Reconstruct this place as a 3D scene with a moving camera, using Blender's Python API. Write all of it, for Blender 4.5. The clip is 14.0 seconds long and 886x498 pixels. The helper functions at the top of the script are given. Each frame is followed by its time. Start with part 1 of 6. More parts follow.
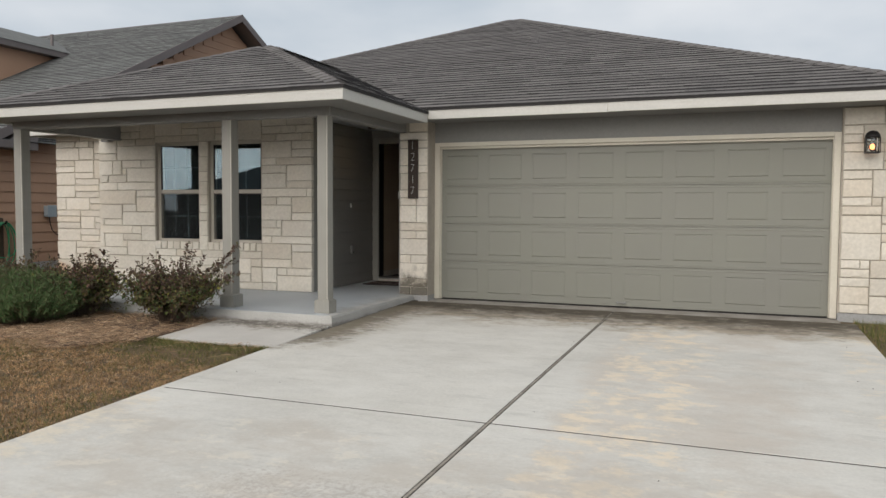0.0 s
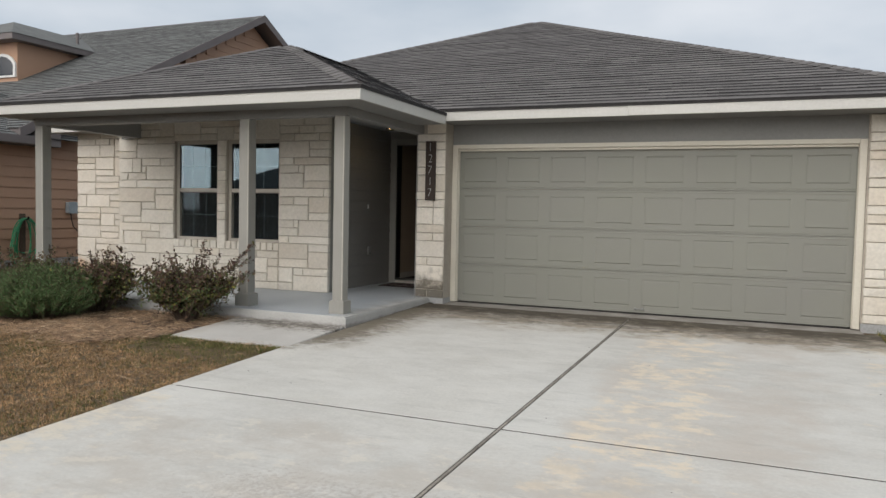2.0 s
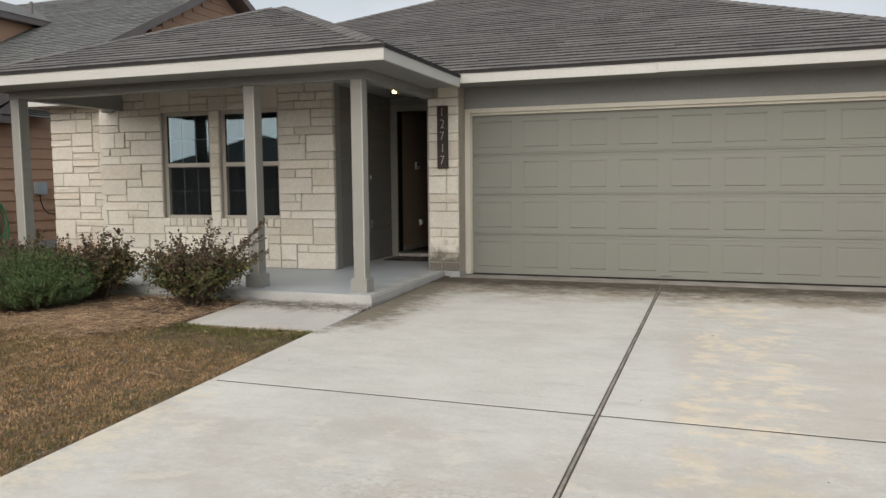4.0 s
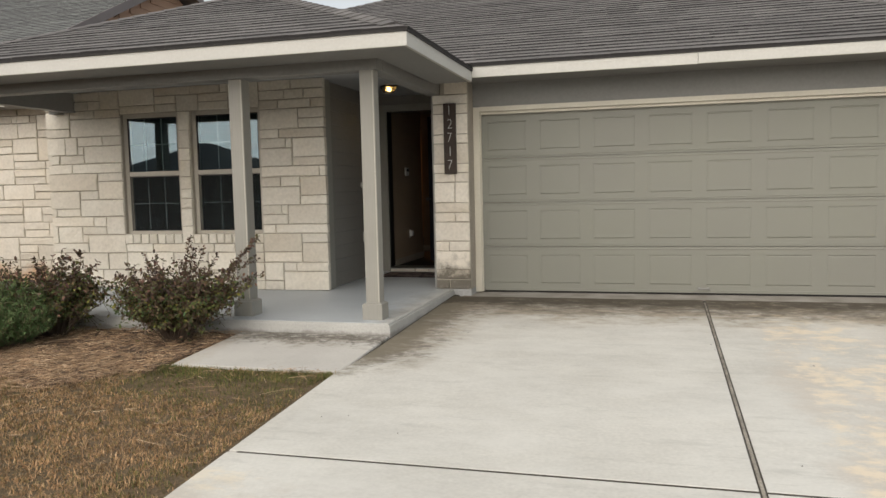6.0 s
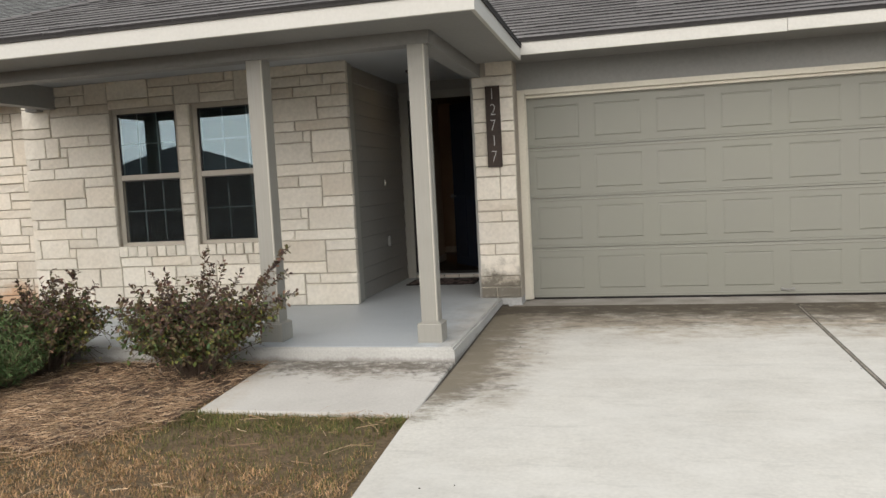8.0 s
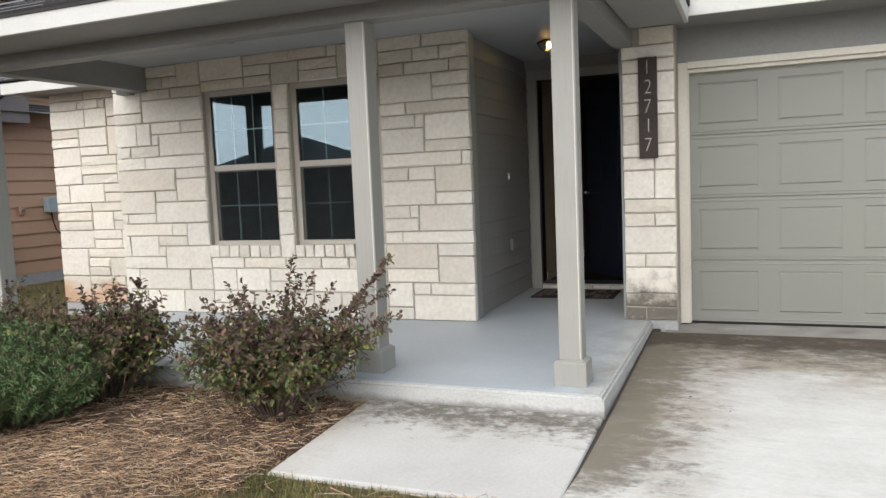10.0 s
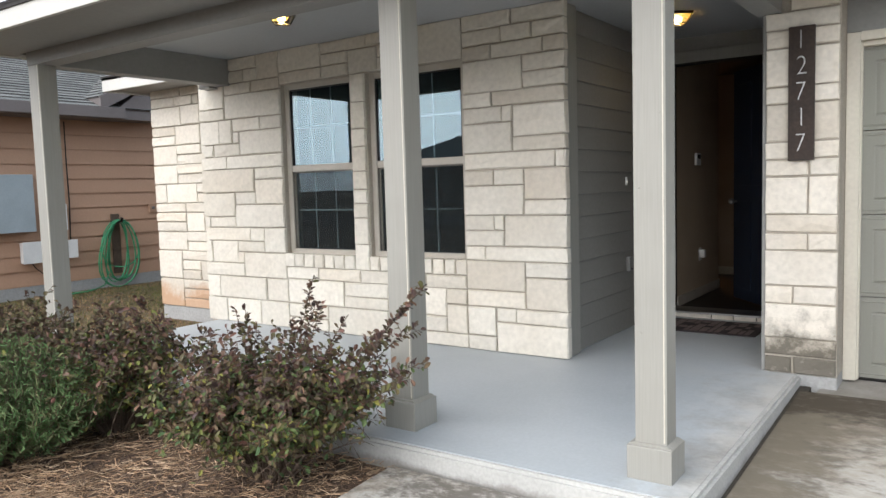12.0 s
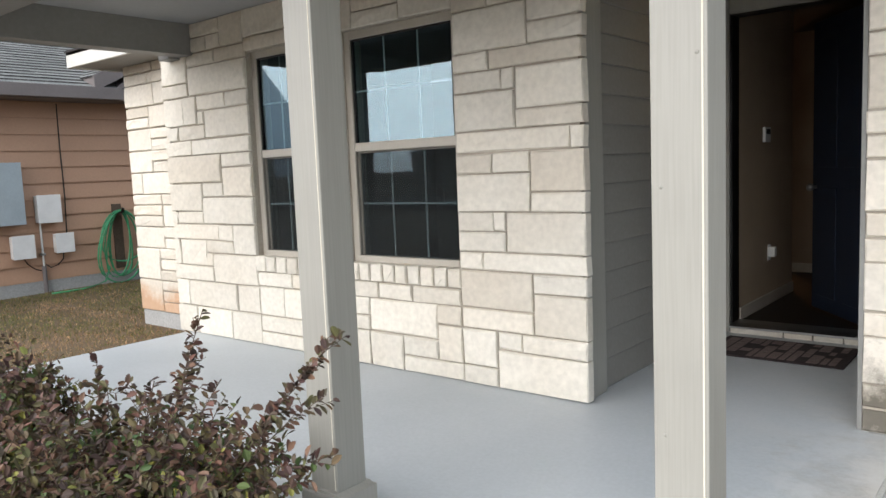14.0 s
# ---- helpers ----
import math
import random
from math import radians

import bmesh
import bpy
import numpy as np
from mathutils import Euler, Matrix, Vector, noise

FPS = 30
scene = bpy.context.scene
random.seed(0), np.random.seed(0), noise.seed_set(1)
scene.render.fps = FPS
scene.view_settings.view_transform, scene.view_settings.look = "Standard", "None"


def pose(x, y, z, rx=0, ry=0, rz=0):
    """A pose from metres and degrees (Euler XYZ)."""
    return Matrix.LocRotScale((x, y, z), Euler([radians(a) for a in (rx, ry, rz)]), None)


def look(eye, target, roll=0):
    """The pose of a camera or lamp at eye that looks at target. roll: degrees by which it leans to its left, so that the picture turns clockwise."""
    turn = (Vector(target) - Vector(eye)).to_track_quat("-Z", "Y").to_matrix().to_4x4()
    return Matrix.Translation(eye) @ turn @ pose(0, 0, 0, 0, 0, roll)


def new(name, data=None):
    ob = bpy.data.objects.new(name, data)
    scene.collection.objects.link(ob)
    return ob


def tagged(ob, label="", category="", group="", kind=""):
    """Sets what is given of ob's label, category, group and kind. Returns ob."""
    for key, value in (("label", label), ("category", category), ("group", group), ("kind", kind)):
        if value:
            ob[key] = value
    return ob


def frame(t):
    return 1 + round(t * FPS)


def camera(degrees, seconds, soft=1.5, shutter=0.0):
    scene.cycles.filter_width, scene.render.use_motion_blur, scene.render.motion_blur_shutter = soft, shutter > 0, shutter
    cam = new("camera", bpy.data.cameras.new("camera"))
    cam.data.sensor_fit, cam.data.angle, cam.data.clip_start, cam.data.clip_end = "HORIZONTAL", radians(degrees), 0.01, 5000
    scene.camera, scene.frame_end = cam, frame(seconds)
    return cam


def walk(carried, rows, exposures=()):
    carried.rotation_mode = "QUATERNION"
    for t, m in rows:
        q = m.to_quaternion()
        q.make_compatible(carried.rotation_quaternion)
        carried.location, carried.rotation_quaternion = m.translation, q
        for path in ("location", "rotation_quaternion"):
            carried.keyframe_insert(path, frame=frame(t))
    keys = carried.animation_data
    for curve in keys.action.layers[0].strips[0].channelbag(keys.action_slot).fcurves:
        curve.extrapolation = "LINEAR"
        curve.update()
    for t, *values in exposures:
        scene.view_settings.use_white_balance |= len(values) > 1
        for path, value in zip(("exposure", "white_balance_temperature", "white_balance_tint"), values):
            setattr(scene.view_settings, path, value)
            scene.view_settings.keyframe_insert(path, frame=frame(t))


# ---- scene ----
import collections

cam = camera(60.8, 14.0)
PATH = [
    (0, (-0.107, 0.32, 1.638), (-0.828, 2.183, 1.534), 0.3),
    (0.5, (-0.101, 0.313, 1.642), (-0.826, 2.174, 1.549), 0.3),
    (1, (-0.083, 0.33, 1.645), (-0.816, 2.188, 1.556), 0.1),
    (1.5, (-0.07, 0.349, 1.639), (-0.82, 2.2, 1.548), 0.4),
    (2, (-0.095, 0.394, 1.63), (-0.863, 2.238, 1.533), 1.2),
    (2.5, (-0.221, 0.404, 1.624), (-0.961, 2.259, 1.512), 0.8),
    (3, (-0.455, 0.396, 1.602), (-1.168, 2.26, 1.457), -0.0),
    (5.5, (-1.776, 1.246, 1.641), (-2.357, 3.151, 1.455), -0.7),
    (6, (-2.061, 1.425, 1.641), (-2.587, 3.348, 1.478), -1.3),
    (6.5, (-2.37, 1.596, 1.617), (-2.819, 3.54, 1.473), -2.4),
    (7, (-2.598, 1.805, 1.624), (-3.05, 3.745, 1.455), -2.8),
    (9.5, (-3.477, 3.23, 1.708), (-4.081, 5.128, 1.531), -2.4),
    (10, (-3.519, 3.551, 1.676), (-4.27, 5.396, 1.497), -2.4),
    (10.5, (-3.49, 3.885, 1.678), (-4.39, 5.662, 1.499), -2.0),
    (11, (-3.498, 4.215, 1.677), (-4.465, 5.956, 1.49), -2.2),
    (11.5, (-3.473, 4.519, 1.689), (-4.507, 6.223, 1.516), -2.3),
    (12, (-3.43, 4.839, 1.699), (-4.567, 6.476, 1.533), -1.7),
    (12.5, (-3.525, 5.154, 1.677), (-4.702, 6.762, 1.498), -1.4),
    (13, (-3.621, 5.471, 1.721), (-4.807, 7.069, 1.528), -2.5),
    (13.5, (-3.681, 5.817, 1.755), (-4.915, 7.378, 1.554), -3.0),
    (14, (-3.806, 6.142, 1.734), (-5.067, 7.679, 1.521), -2.4),
]
EXPOSURES = [(0, 0.74, 6750, 12), (1.5, 0.73, 6600, 12), (3, 0.76, 6620, 12), (5.5, 0.90, 7150, 12), (6.5, 0.95, 6980, 12), (7, 0.97, 7050, 12), (9.5, 1.36, 6380, 12), (12, 1.64, 6300, 12), (14, 1.73, 6380, 12)]
walk(cam, [(t, look(eye, target, roll)) for t, eye, target, roll in PATH], EXPOSURES)

# ---- world and light ----
SUN_ELEV, SUN_AZ = 27.0, 192.0
world = bpy.data.worlds.new("overcast_world")
scene.world = world
world.use_nodes = True
wn, wl = world.node_tree.nodes, world.node_tree.links
wn.clear()
w_out = wn.new("ShaderNodeOutputWorld")
w_bg = wn.new("ShaderNodeBackground")
w_sky = wn.new("ShaderNodeTexSky")
w_sky.sky_type, w_sky.sun_disc = "NISHITA", False
w_sky.sun_elevation, w_sky.sun_rotation = radians(SUN_ELEV), radians(SUN_AZ)
w_co = wn.new("ShaderNodeTexCoord")
w_map = wn.new("ShaderNodeMapping")
w_map.inputs["Scale"].default_value = (1.0, 1.0, 2.6)
w_noise = wn.new("ShaderNodeTexNoise")
w_noise.inputs["Scale"].default_value, w_noise.inputs["Detail"].default_value = 2.3, 5.0
w_ramp = wn.new("ShaderNodeValToRGB")
w_ramp.color_ramp.elements[0].position, w_ramp.color_ramp.elements[1].position = 0.32, 0.7
w_ramp.color_ramp.elements[0].color = (4.1, 4.95, 5.8, 1)
w_ramp.color_ramp.elements[1].color = (6.9, 7.4, 7.9, 1)
w_mix = wn.new("ShaderNodeMix")
w_mix.data_type = "RGBA"
w_mix.inputs["Factor"].default_value = 0.985
wl.new(w_co.outputs["Generated"], w_map.inputs["Vector"])
wl.new(w_map.outputs["Vector"], w_noise.inputs["Vector"])
wl.new(w_noise.outputs["Fac"], w_ramp.inputs["Fac"])
wl.new(w_sky.outputs["Color"], w_mix.inputs[6])
wl.new(w_ramp.outputs["Color"], w_mix.inputs[7])
wl.new(w_mix.outputs[2], w_bg.inputs["Color"])
w_bg.inputs["Strength"].default_value = 0.066
wl.new(w_bg.outputs["Background"], w_out.inputs["Surface"])

sun = new("sun", bpy.data.lights.new("sun", "SUN"))
sun.data.energy, sun.data.angle, sun.data.color = 1.92, radians(85), (1.0, 0.955, 0.90)
sun.matrix_world = look((0, 0, 30), (math.sin(radians(SUN_AZ)) * -20, math.cos(radians(SUN_AZ)) * -20, 30 - 20 * math.tan(radians(SUN_ELEV))))


# ---- materials ----
def material(name, base, rough=0.7, metal=0.0, var=None, scale=4.0, amount=0.5, fine=60.0, fine_amount=0.25, bump=0.2, bump_dist=0.003, per_piece=0.0, island=False, spec=0.4, grain_stretch=None):
    """A painted or mineral surface: a base colour, a second colour in patches, fine grain, and relief."""
    m = bpy.data.materials.new(name)
    m.use_nodes = True
    n, l = m.node_tree.nodes, m.node_tree.links
    p = n["Principled BSDF"]
    p.inputs["Roughness"].default_value, p.inputs["Metallic"].default_value = rough, metal
    p.inputs["Specular IOR Level"].default_value = spec
    co = n.new("ShaderNodeTexCoord")
    big = n.new("ShaderNodeTexNoise")
    big.inputs["Scale"].default_value, big.inputs["Detail"].default_value = scale, 6.0
    small = n.new("ShaderNodeTexNoise")
    small.inputs["Scale"].default_value, small.inputs["Detail"].default_value = fine, 4.0
    l.new(co.outputs["Object"], big.inputs["Vector"])
    if grain_stretch:
        along = n.new("ShaderNodeMapping")
        along.inputs["Scale"].default_value = grain_stretch
        l.new(co.outputs["Object"], along.inputs["Vector"])
        l.new(along.outputs["Vector"], small.inputs["Vector"])
    else:
        l.new(co.outputs["Object"], small.inputs["Vector"])
    ramp = n.new("ShaderNodeMapRange")
    ramp.inputs["From Min"].default_value, ramp.inputs["From Max"].default_value = 0.35, 0.68
    ramp.inputs["To Max"].default_value = amount
    l.new(big.outputs["Fac"], ramp.inputs["Value"])
    mix = n.new("ShaderNodeMix")
    mix.data_type = "RGBA"
    mix.inputs[6].default_value = (*base, 1)
    mix.inputs[7].default_value = (*(var or [c * 0.75 for c in base]), 1)
    l.new(ramp.outputs["Result"], mix.inputs["Factor"])
    grain = n.new("ShaderNodeMapRange")
    grain.inputs["From Min"].default_value, grain.inputs["From Max"].default_value = 0.25, 0.75
    grain.inputs["To Min"].default_value, grain.inputs["To Max"].default_value = 1 - fine_amount, 1 + fine_amount
    l.new(small.outputs["Fac"], grain.inputs["Value"])
    last = grain.outputs["Result"]
    if per_piece:
        src = n.new("ShaderNodeNewGeometry") if island else n.new("ShaderNodeObjectInfo")
        out = src.outputs["Random Per Island"] if island else src.outputs["Random"]
        pr = n.new("ShaderNodeMapRange")
        pr.inputs["To Min"].default_value, pr.inputs["To Max"].default_value = 1 - per_piece, 1 + per_piece * 0.6
        l.new(out, pr.inputs["Value"])
        wrap = n.new("ShaderNodeMath")
        wrap.operation = "MULTIPLY"
        wrap.inputs[1].default_value = 13.7
        l.new(out, wrap.inputs[0])
        frac = n.new("ShaderNodeMath")
        frac.operation = "FRACT"
        l.new(wrap.outputs[0], frac.inputs[0])
        hue = n.new("ShaderNodeMapRange")
        hue.inputs["From Min"].default_value, hue.inputs["From Max"].default_value, hue.inputs["To Max"].default_value = 0.55, 1.0, 0.55
        l.new(frac.outputs[0], hue.inputs["Value"])
        plus = n.new("ShaderNodeMath")
        plus.use_clamp = True
        l.new(ramp.outputs["Result"], plus.inputs[0])
        l.new(hue.outputs["Result"], plus.inputs[1])
        l.new(plus.outputs[0], mix.inputs["Factor"])
        mul = n.new("ShaderNodeMath")
        mul.operation = "MULTIPLY"
        l.new(last, mul.inputs[0])
        l.new(pr.outputs["Result"], mul.inputs[1])
        last = mul.outputs[0]
    tint = n.new("ShaderNodeVectorMath")
    tint.operation = "SCALE"
    l.new(mix.outputs[2], tint.inputs[0])
    l.new(last, tint.inputs["Scale"])
    l.new(tint.outputs[0], p.inputs["Base Color"])
    if bump:
        add = n.new("ShaderNodeMath")
        add.operation = "MULTIPLY_ADD"
        add.inputs[1].default_value = 2.0
        l.new(big.outputs["Fac"], add.inputs[0])
        l.new(small.outputs["Fac"], add.inputs[2])
        b = n.new("ShaderNodeBump")
        b.inputs["Strength"].default_value, b.inputs["Distance"].default_value = bump, bump_dist
        l.new(add.outputs[0], b.inputs["Height"])
        l.new(b.outputs["Normal"], p.inputs["Normal"])
    return m


def stained(m, axis, lo, hi, colour, amount, scale=3.0, sharp=(0.42, 0.6), stretch=(1, 1, 1), gate=None, ragged=0.74):
    """Lays a blotchy stain over a material's colour, on the stretch lo to hi (full at hi) along an axis of the object."""
    n, l = m.node_tree.nodes, m.node_tree.links
    p = n["Principled BSDF"]
    old = p.inputs["Base Color"].links[0].from_socket
    co = n.new("ShaderNodeTexCoord")
    sep = n.new("ShaderNodeSeparateXYZ")
    l.new(co.outputs["Object"], sep.inputs[0])
    mp = n.new("ShaderNodeMapping")
    mp.inputs["Scale"].default_value = stretch
    l.new(co.outputs["Object"], mp.inputs["Vector"])
    tex = n.new("ShaderNodeTexNoise")
    tex.inputs["Scale"].default_value, tex.inputs["Detail"].default_value, tex.inputs["Roughness"].default_value = scale, 9.0, ragged
    l.new(mp.outputs["Vector"], tex.inputs["Vector"])
    fall = n.new("ShaderNodeMapRange")
    fall.inputs["From Min"].default_value, fall.inputs["From Max"].default_value = lo, hi
    fall.inputs["To Min"].default_value, fall.inputs["To Max"].default_value = -0.35, 0.18
    l.new(sep.outputs["XYZ".index(axis)], fall.inputs["Value"])
    add = n.new("ShaderNodeMath")
    l.new(tex.outputs["Fac"], add.inputs[0])
    l.new(fall.outputs["Result"], add.inputs[1])
    if gate:
        g = n.new("ShaderNodeMapRange")
        g.inputs["From Min"].default_value, g.inputs["From Max"].default_value = gate[1], gate[2]
        g.inputs["To Min"].default_value, g.inputs["To Max"].default_value = -0.4, 0.0
        l.new(sep.outputs["XYZ".index(gate[0])], g.inputs["Value"])
        both = n.new("ShaderNodeMath")
        l.new(add.outputs[0], both.inputs[0])
        l.new(g.outputs["Result"], both.inputs[1])
        add = both
    cut = n.new("ShaderNodeMapRange")
    cut.inputs["From Min"].default_value, cut.inputs["From Max"].default_value = sharp
    cut.inputs["To Max"].default_value = amount
    l.new(add.outputs[0], cut.inputs["Value"])
    mix = n.new("ShaderNodeMix")
    mix.data_type = "RGBA"
    mix.inputs[7].default_value = (*colour, 1)
    l.new(cut.outputs["Result"], mix.inputs["Factor"])
    l.new(old, mix.inputs[6])
    l.new(mix.outputs[2], p.inputs["Base Color"])
    return m


def leafy(name, colours, rough=0.6, patch=0.0):
    """Leaves or blades: one of several colours for each, by island."""
    m = bpy.data.materials.new(name)
    m.use_nodes = True
    n, l = m.node_tree.nodes, m.node_tree.links
    p = n["Principled BSDF"]
    p.inputs["Roughness"].default_value = rough
    g = n.new("ShaderNodeNewGeometry")
    r = n.new("ShaderNodeValToRGB")
    r.color_ramp.interpolation = "LINEAR"
    e = r.color_ramp.elements
    while len(e) < len(colours):
        e.new(0.5)
    for i, c in enumerate(colours):
        e[i].position = i / (len(colours) - 1)
        e[i].color = (*c, 1)
    l.new(g.outputs["Random Per Island"], r.inputs["Fac"])
    p.inputs["Specular IOR Level"].default_value = 0.16
    if not patch:
        l.new(r.outputs["Color"], p.inputs["Base Color"])
        return m
    co, tex, rg, tint = n.new("ShaderNodeTexCoord"), n.new("ShaderNodeTexNoise"), n.new("ShaderNodeMapRange"), n.new("ShaderNodeVectorMath")
    tex.inputs["Scale"].default_value, tex.inputs["Detail"].default_value, tex.inputs["Roughness"].default_value = patch, 6.0, 0.8
    rg.inputs["From Min"].default_value, rg.inputs["From Max"].default_value = 0.32, 0.68
    rg.inputs["To Min"].default_value, rg.inputs["To Max"].default_value = 0.36, 1.6
    tint.operation = "SCALE"
    l.new(co.outputs["Object"], tex.inputs["Vector"])
    l.new(tex.outputs["Fac"], rg.inputs["Value"])
    l.new(r.outputs["Color"], tint.inputs[0])
    l.new(rg.outputs["Result"], tint.inputs["Scale"])
    l.new(tint.outputs[0], p.inputs["Base Color"])
    return m


def glow(name, colour, strength):
    m = bpy.data.materials.new(name)
    m.use_nodes = True
    p = m.node_tree.nodes["Principled BSDF"]
    p.inputs["Emission Color"].default_value, p.inputs["Emission Strength"].default_value = (*colour, 1), strength
    p.inputs["Base Color"].default_value = (*colour, 1)
    return m


def glass(name, tint=(0.8, 0.86, 0.86), coat=0.2):
    m = bpy.data.materials.new(name)
    m.use_nodes = True
    n, l = m.node_tree.nodes, m.node_tree.links
    n.remove(n["Principled BSDF"])
    a, b, s = n.new("ShaderNodeBsdfTransparent"), n.new("ShaderNodeBsdfGlossy"), n.new("ShaderNodeMixShader")
    a.inputs["Color"].default_value = (*tint, 1)
    b.inputs["Roughness"].default_value = 0.005
    b.inputs["Color"].default_value = (0.74, 0.88, 0.95, 1)
    f = n.new("ShaderNodeLayerWeight")
    f.inputs["Blend"].default_value = 0.5
    steep = n.new("ShaderNodeMath")
    steep.operation = "POWER"
    steep.inputs[1].default_value = 5.0
    l.new(f.outputs["Facing"], steep.inputs[0])
    add = n.new("ShaderNodeMath")
    add.inputs[1].default_value = 0.04 + coat
    add.use_clamp = True
    l.new(steep.outputs[0], add.inputs[0])
    l.new(add.outputs[0], s.inputs[0])
    l.new(a.outputs[0], s.inputs[1])
    l.new(b.outputs[0], s.inputs[2])
    l.new(s.outputs[0], n["Material Output"].inputs["Surface"])
    return m


def screen_cloth(name):
    """Dark insect screen: a fine mesh that lets part of the view through."""
    m = bpy.data.materials.new(name)
    m.use_nodes = True
    n, l = m.node_tree.nodes, m.node_tree.links
    p = n["Principled BSDF"]
    p.inputs["Base Color"].default_value, p.inputs["Roughness"].default_value = (0.008, 0.010, 0.011, 1), 0.9
    a, s = n.new("ShaderNodeBsdfTransparent"), n.new("ShaderNodeMixShader")
    s.inputs[0].default_value = 0.3
    l.new(a.outputs[0], s.inputs[1])
    l.new(p.outputs[0], s.inputs[2])
    l.new(s.outputs[0], n["Material Output"].inputs["Surface"])
    return m


M_STONE = material("limestone", (0.64, 0.605, 0.53), 0.85, var=(0.565, 0.505, 0.415), scale=2.2, amount=0.35, fine=28, fine_amount=0.10, bump=0.35, bump_dist=0.008, per_piece=0.11)
M_STONE_DIRTY = stained(material("limestone_weathered", (0.68, 0.635, 0.555), 0.85, var=(0.58, 0.515, 0.42), scale=2.5, amount=0.4, fine=28, fine_amount=0.10, bump=0.45, bump_dist=0.010, per_piece=0.12), "Z", 1.05, 0.52, (0.06, 0.052, 0.037), 0.85, scale=7.0, sharp=(0.36, 0.62))
M_STONE_RUST = stained(material("limestone_rusty", (0.60, 0.56, 0.49), 0.85, var=(0.58, 0.51, 0.41), scale=2.2, amount=0.4, fine=28, fine_amount=0.10, bump=0.35, bump_dist=0.008, per_piece=0.15), "Z", 0.95, 0.5, (0.42, 0.22, 0.10), 0.7, scale=2.0, sharp=(0.4, 0.62))
M_MORTAR = material("mortar", (0.40, 0.36, 0.30), 0.95, scale=6, fine=90, fine_amount=0.2, bump=0.4)
M_SHINGLE = material("asphalt_shingle", (0.146, 0.136, 0.130), 0.92, var=(0.098, 0.091, 0.088), scale=1.2, amount=0.6, fine=220, fine_amount=0.4, bump=0.5, bump_dist=0.003, per_piece=0.15, island=True)
M_SHINGLE_PIECE = material("asphalt_shingle_near", (0.146, 0.136, 0.130), 0.92, var=(0.098, 0.091, 0.088), scale=1.2, amount=0.6, fine=220, fine_amount=0.4, bump=0.5, bump_dist=0.003, per_piece=0.15)
# shadow line under each shingle course, painted as a dark colour
M_SHADELINE = material("shingle_shade_line", (0.024, 0.022, 0.022), 0.95, scale=1.5, fine=200, fine_amount=0.4, bump=0.4)
M_UNDERLAY = material("roof_felt", (0.035, 0.033, 0.032), 0.95)
M_FASCIA = material("cream_fascia_paint", (0.505, 0.497, 0.462), 0.5, scale=1.5, var=(0.455, 0.447, 0.412), amount=0.6, fine=40, fine_amount=0.05, bump=0.08)
M_TRIM = material("cream_trim_paint", (0.60, 0.565, 0.475), 0.5, scale=2, var=(0.53, 0.49, 0.41), amount=0.6, fine=40, fine_amount=0.06, bump=0.1)
M_TAUPE = material("taupe_paint", (0.232, 0.229, 0.218), 0.55, scale=1.3, var=(0.212, 0.209, 0.199), amount=0.7, fine=35, fine_amount=0.06, bump=0.12)
M_CEIL = material("porch_ceiling_paint", (0.36, 0.37, 0.38), 0.6, scale=1.1, var=(0.33, 0.34, 0.35), amount=0.6, fine=35, fine_amount=0.05, bump=0.1)
M_POST = material("post_paint", (0.285, 0.277, 0.247), 0.45, scale=3, var=(0.255, 0.247, 0.22), amount=0.6, fine=60, fine_amount=0.07, bump=0.3, bump_dist=0.002, grain_stretch=(2.5, 2.5, 0.06))
M_SIDING = material("siding_paint", (0.235, 0.226, 0.207), 0.55, scale=1.6, var=(0.215, 0.206, 0.19), amount=0.6, fine=45, fine_amount=0.07, bump=0.15)
M_GARAGE = material("garage_door_paint", (0.210, 0.211, 0.178), 0.42, scale=0.9, var=(0.203, 0.200, 0.177), amount=0.7, fine=120, fine_amount=0.05, bump=0.1, bump_dist=0.001)
M_CONC = material("driveway_concrete", (0.56, 0.54, 0.492), 0.85, var=(0.465, 0.445, 0.40), scale=0.9, amount=0.85, fine=46, fine_amount=0.09, bump=0.3, bump_dist=0.002)
stained(M_CONC, "X", -4.4, -4.1, (0.39, 0.38, 0.355), 0.4, scale=1.2, sharp=(0.56, 0.84), stretch=(0.8, 1.3, 1))
stained(M_CONC, "X", -4.4, -4.1, (0.63, 0.615, 0.57), 0.45, scale=2.1, sharp=(0.60, 0.80), stretch=(0.8, 1.4, 1))
stained(M_CONC, "X", -4.6, -4.3, (0.36, 0.35, 0.32), 0.35, scale=4.5, sharp=(0.74, 0.82), stretch=(0.45, 2.0, 1))
stained(M_CONC, "X", -1.9, -1.1, (0.45, 0.39, 0.33), 0.55, scale=1.6, sharp=(0.60, 0.80), stretch=(0.9, 1.2, 1), gate=("X", 1.7, 0.2), ragged=0.68)
stained(M_CONC, "X", -1.7, -1.1, (0.68, 0.58, 0.44), 0.78, scale=3.8, sharp=(0.665, 0.77), stretch=(0.85, 1.2, 1), gate=("X", 0.8, -0.5), ragged=0.70)
stained(M_CONC, "X", -0.2, 0.9, (0.65, 0.56, 0.43), 0.7, scale=3.4, sharp=(0.675, 0.78), stretch=(0.85, 1.2, 1), ragged=0.70)
stained(M_CONC, "Y", 4.9, 3.6, (0.36, 0.32, 0.28), 0.65, scale=34.0, sharp=(0.62, 0.74), gate=("X", -3.6, -2.4))
stained(M_CONC, "Y", 5.2, 4.4, (0.43, 0.385, 0.33), 0.55, scale=2.6, sharp=(0.61, 0.78), stretch=(0.9, 1.2, 1), ragged=0.70)
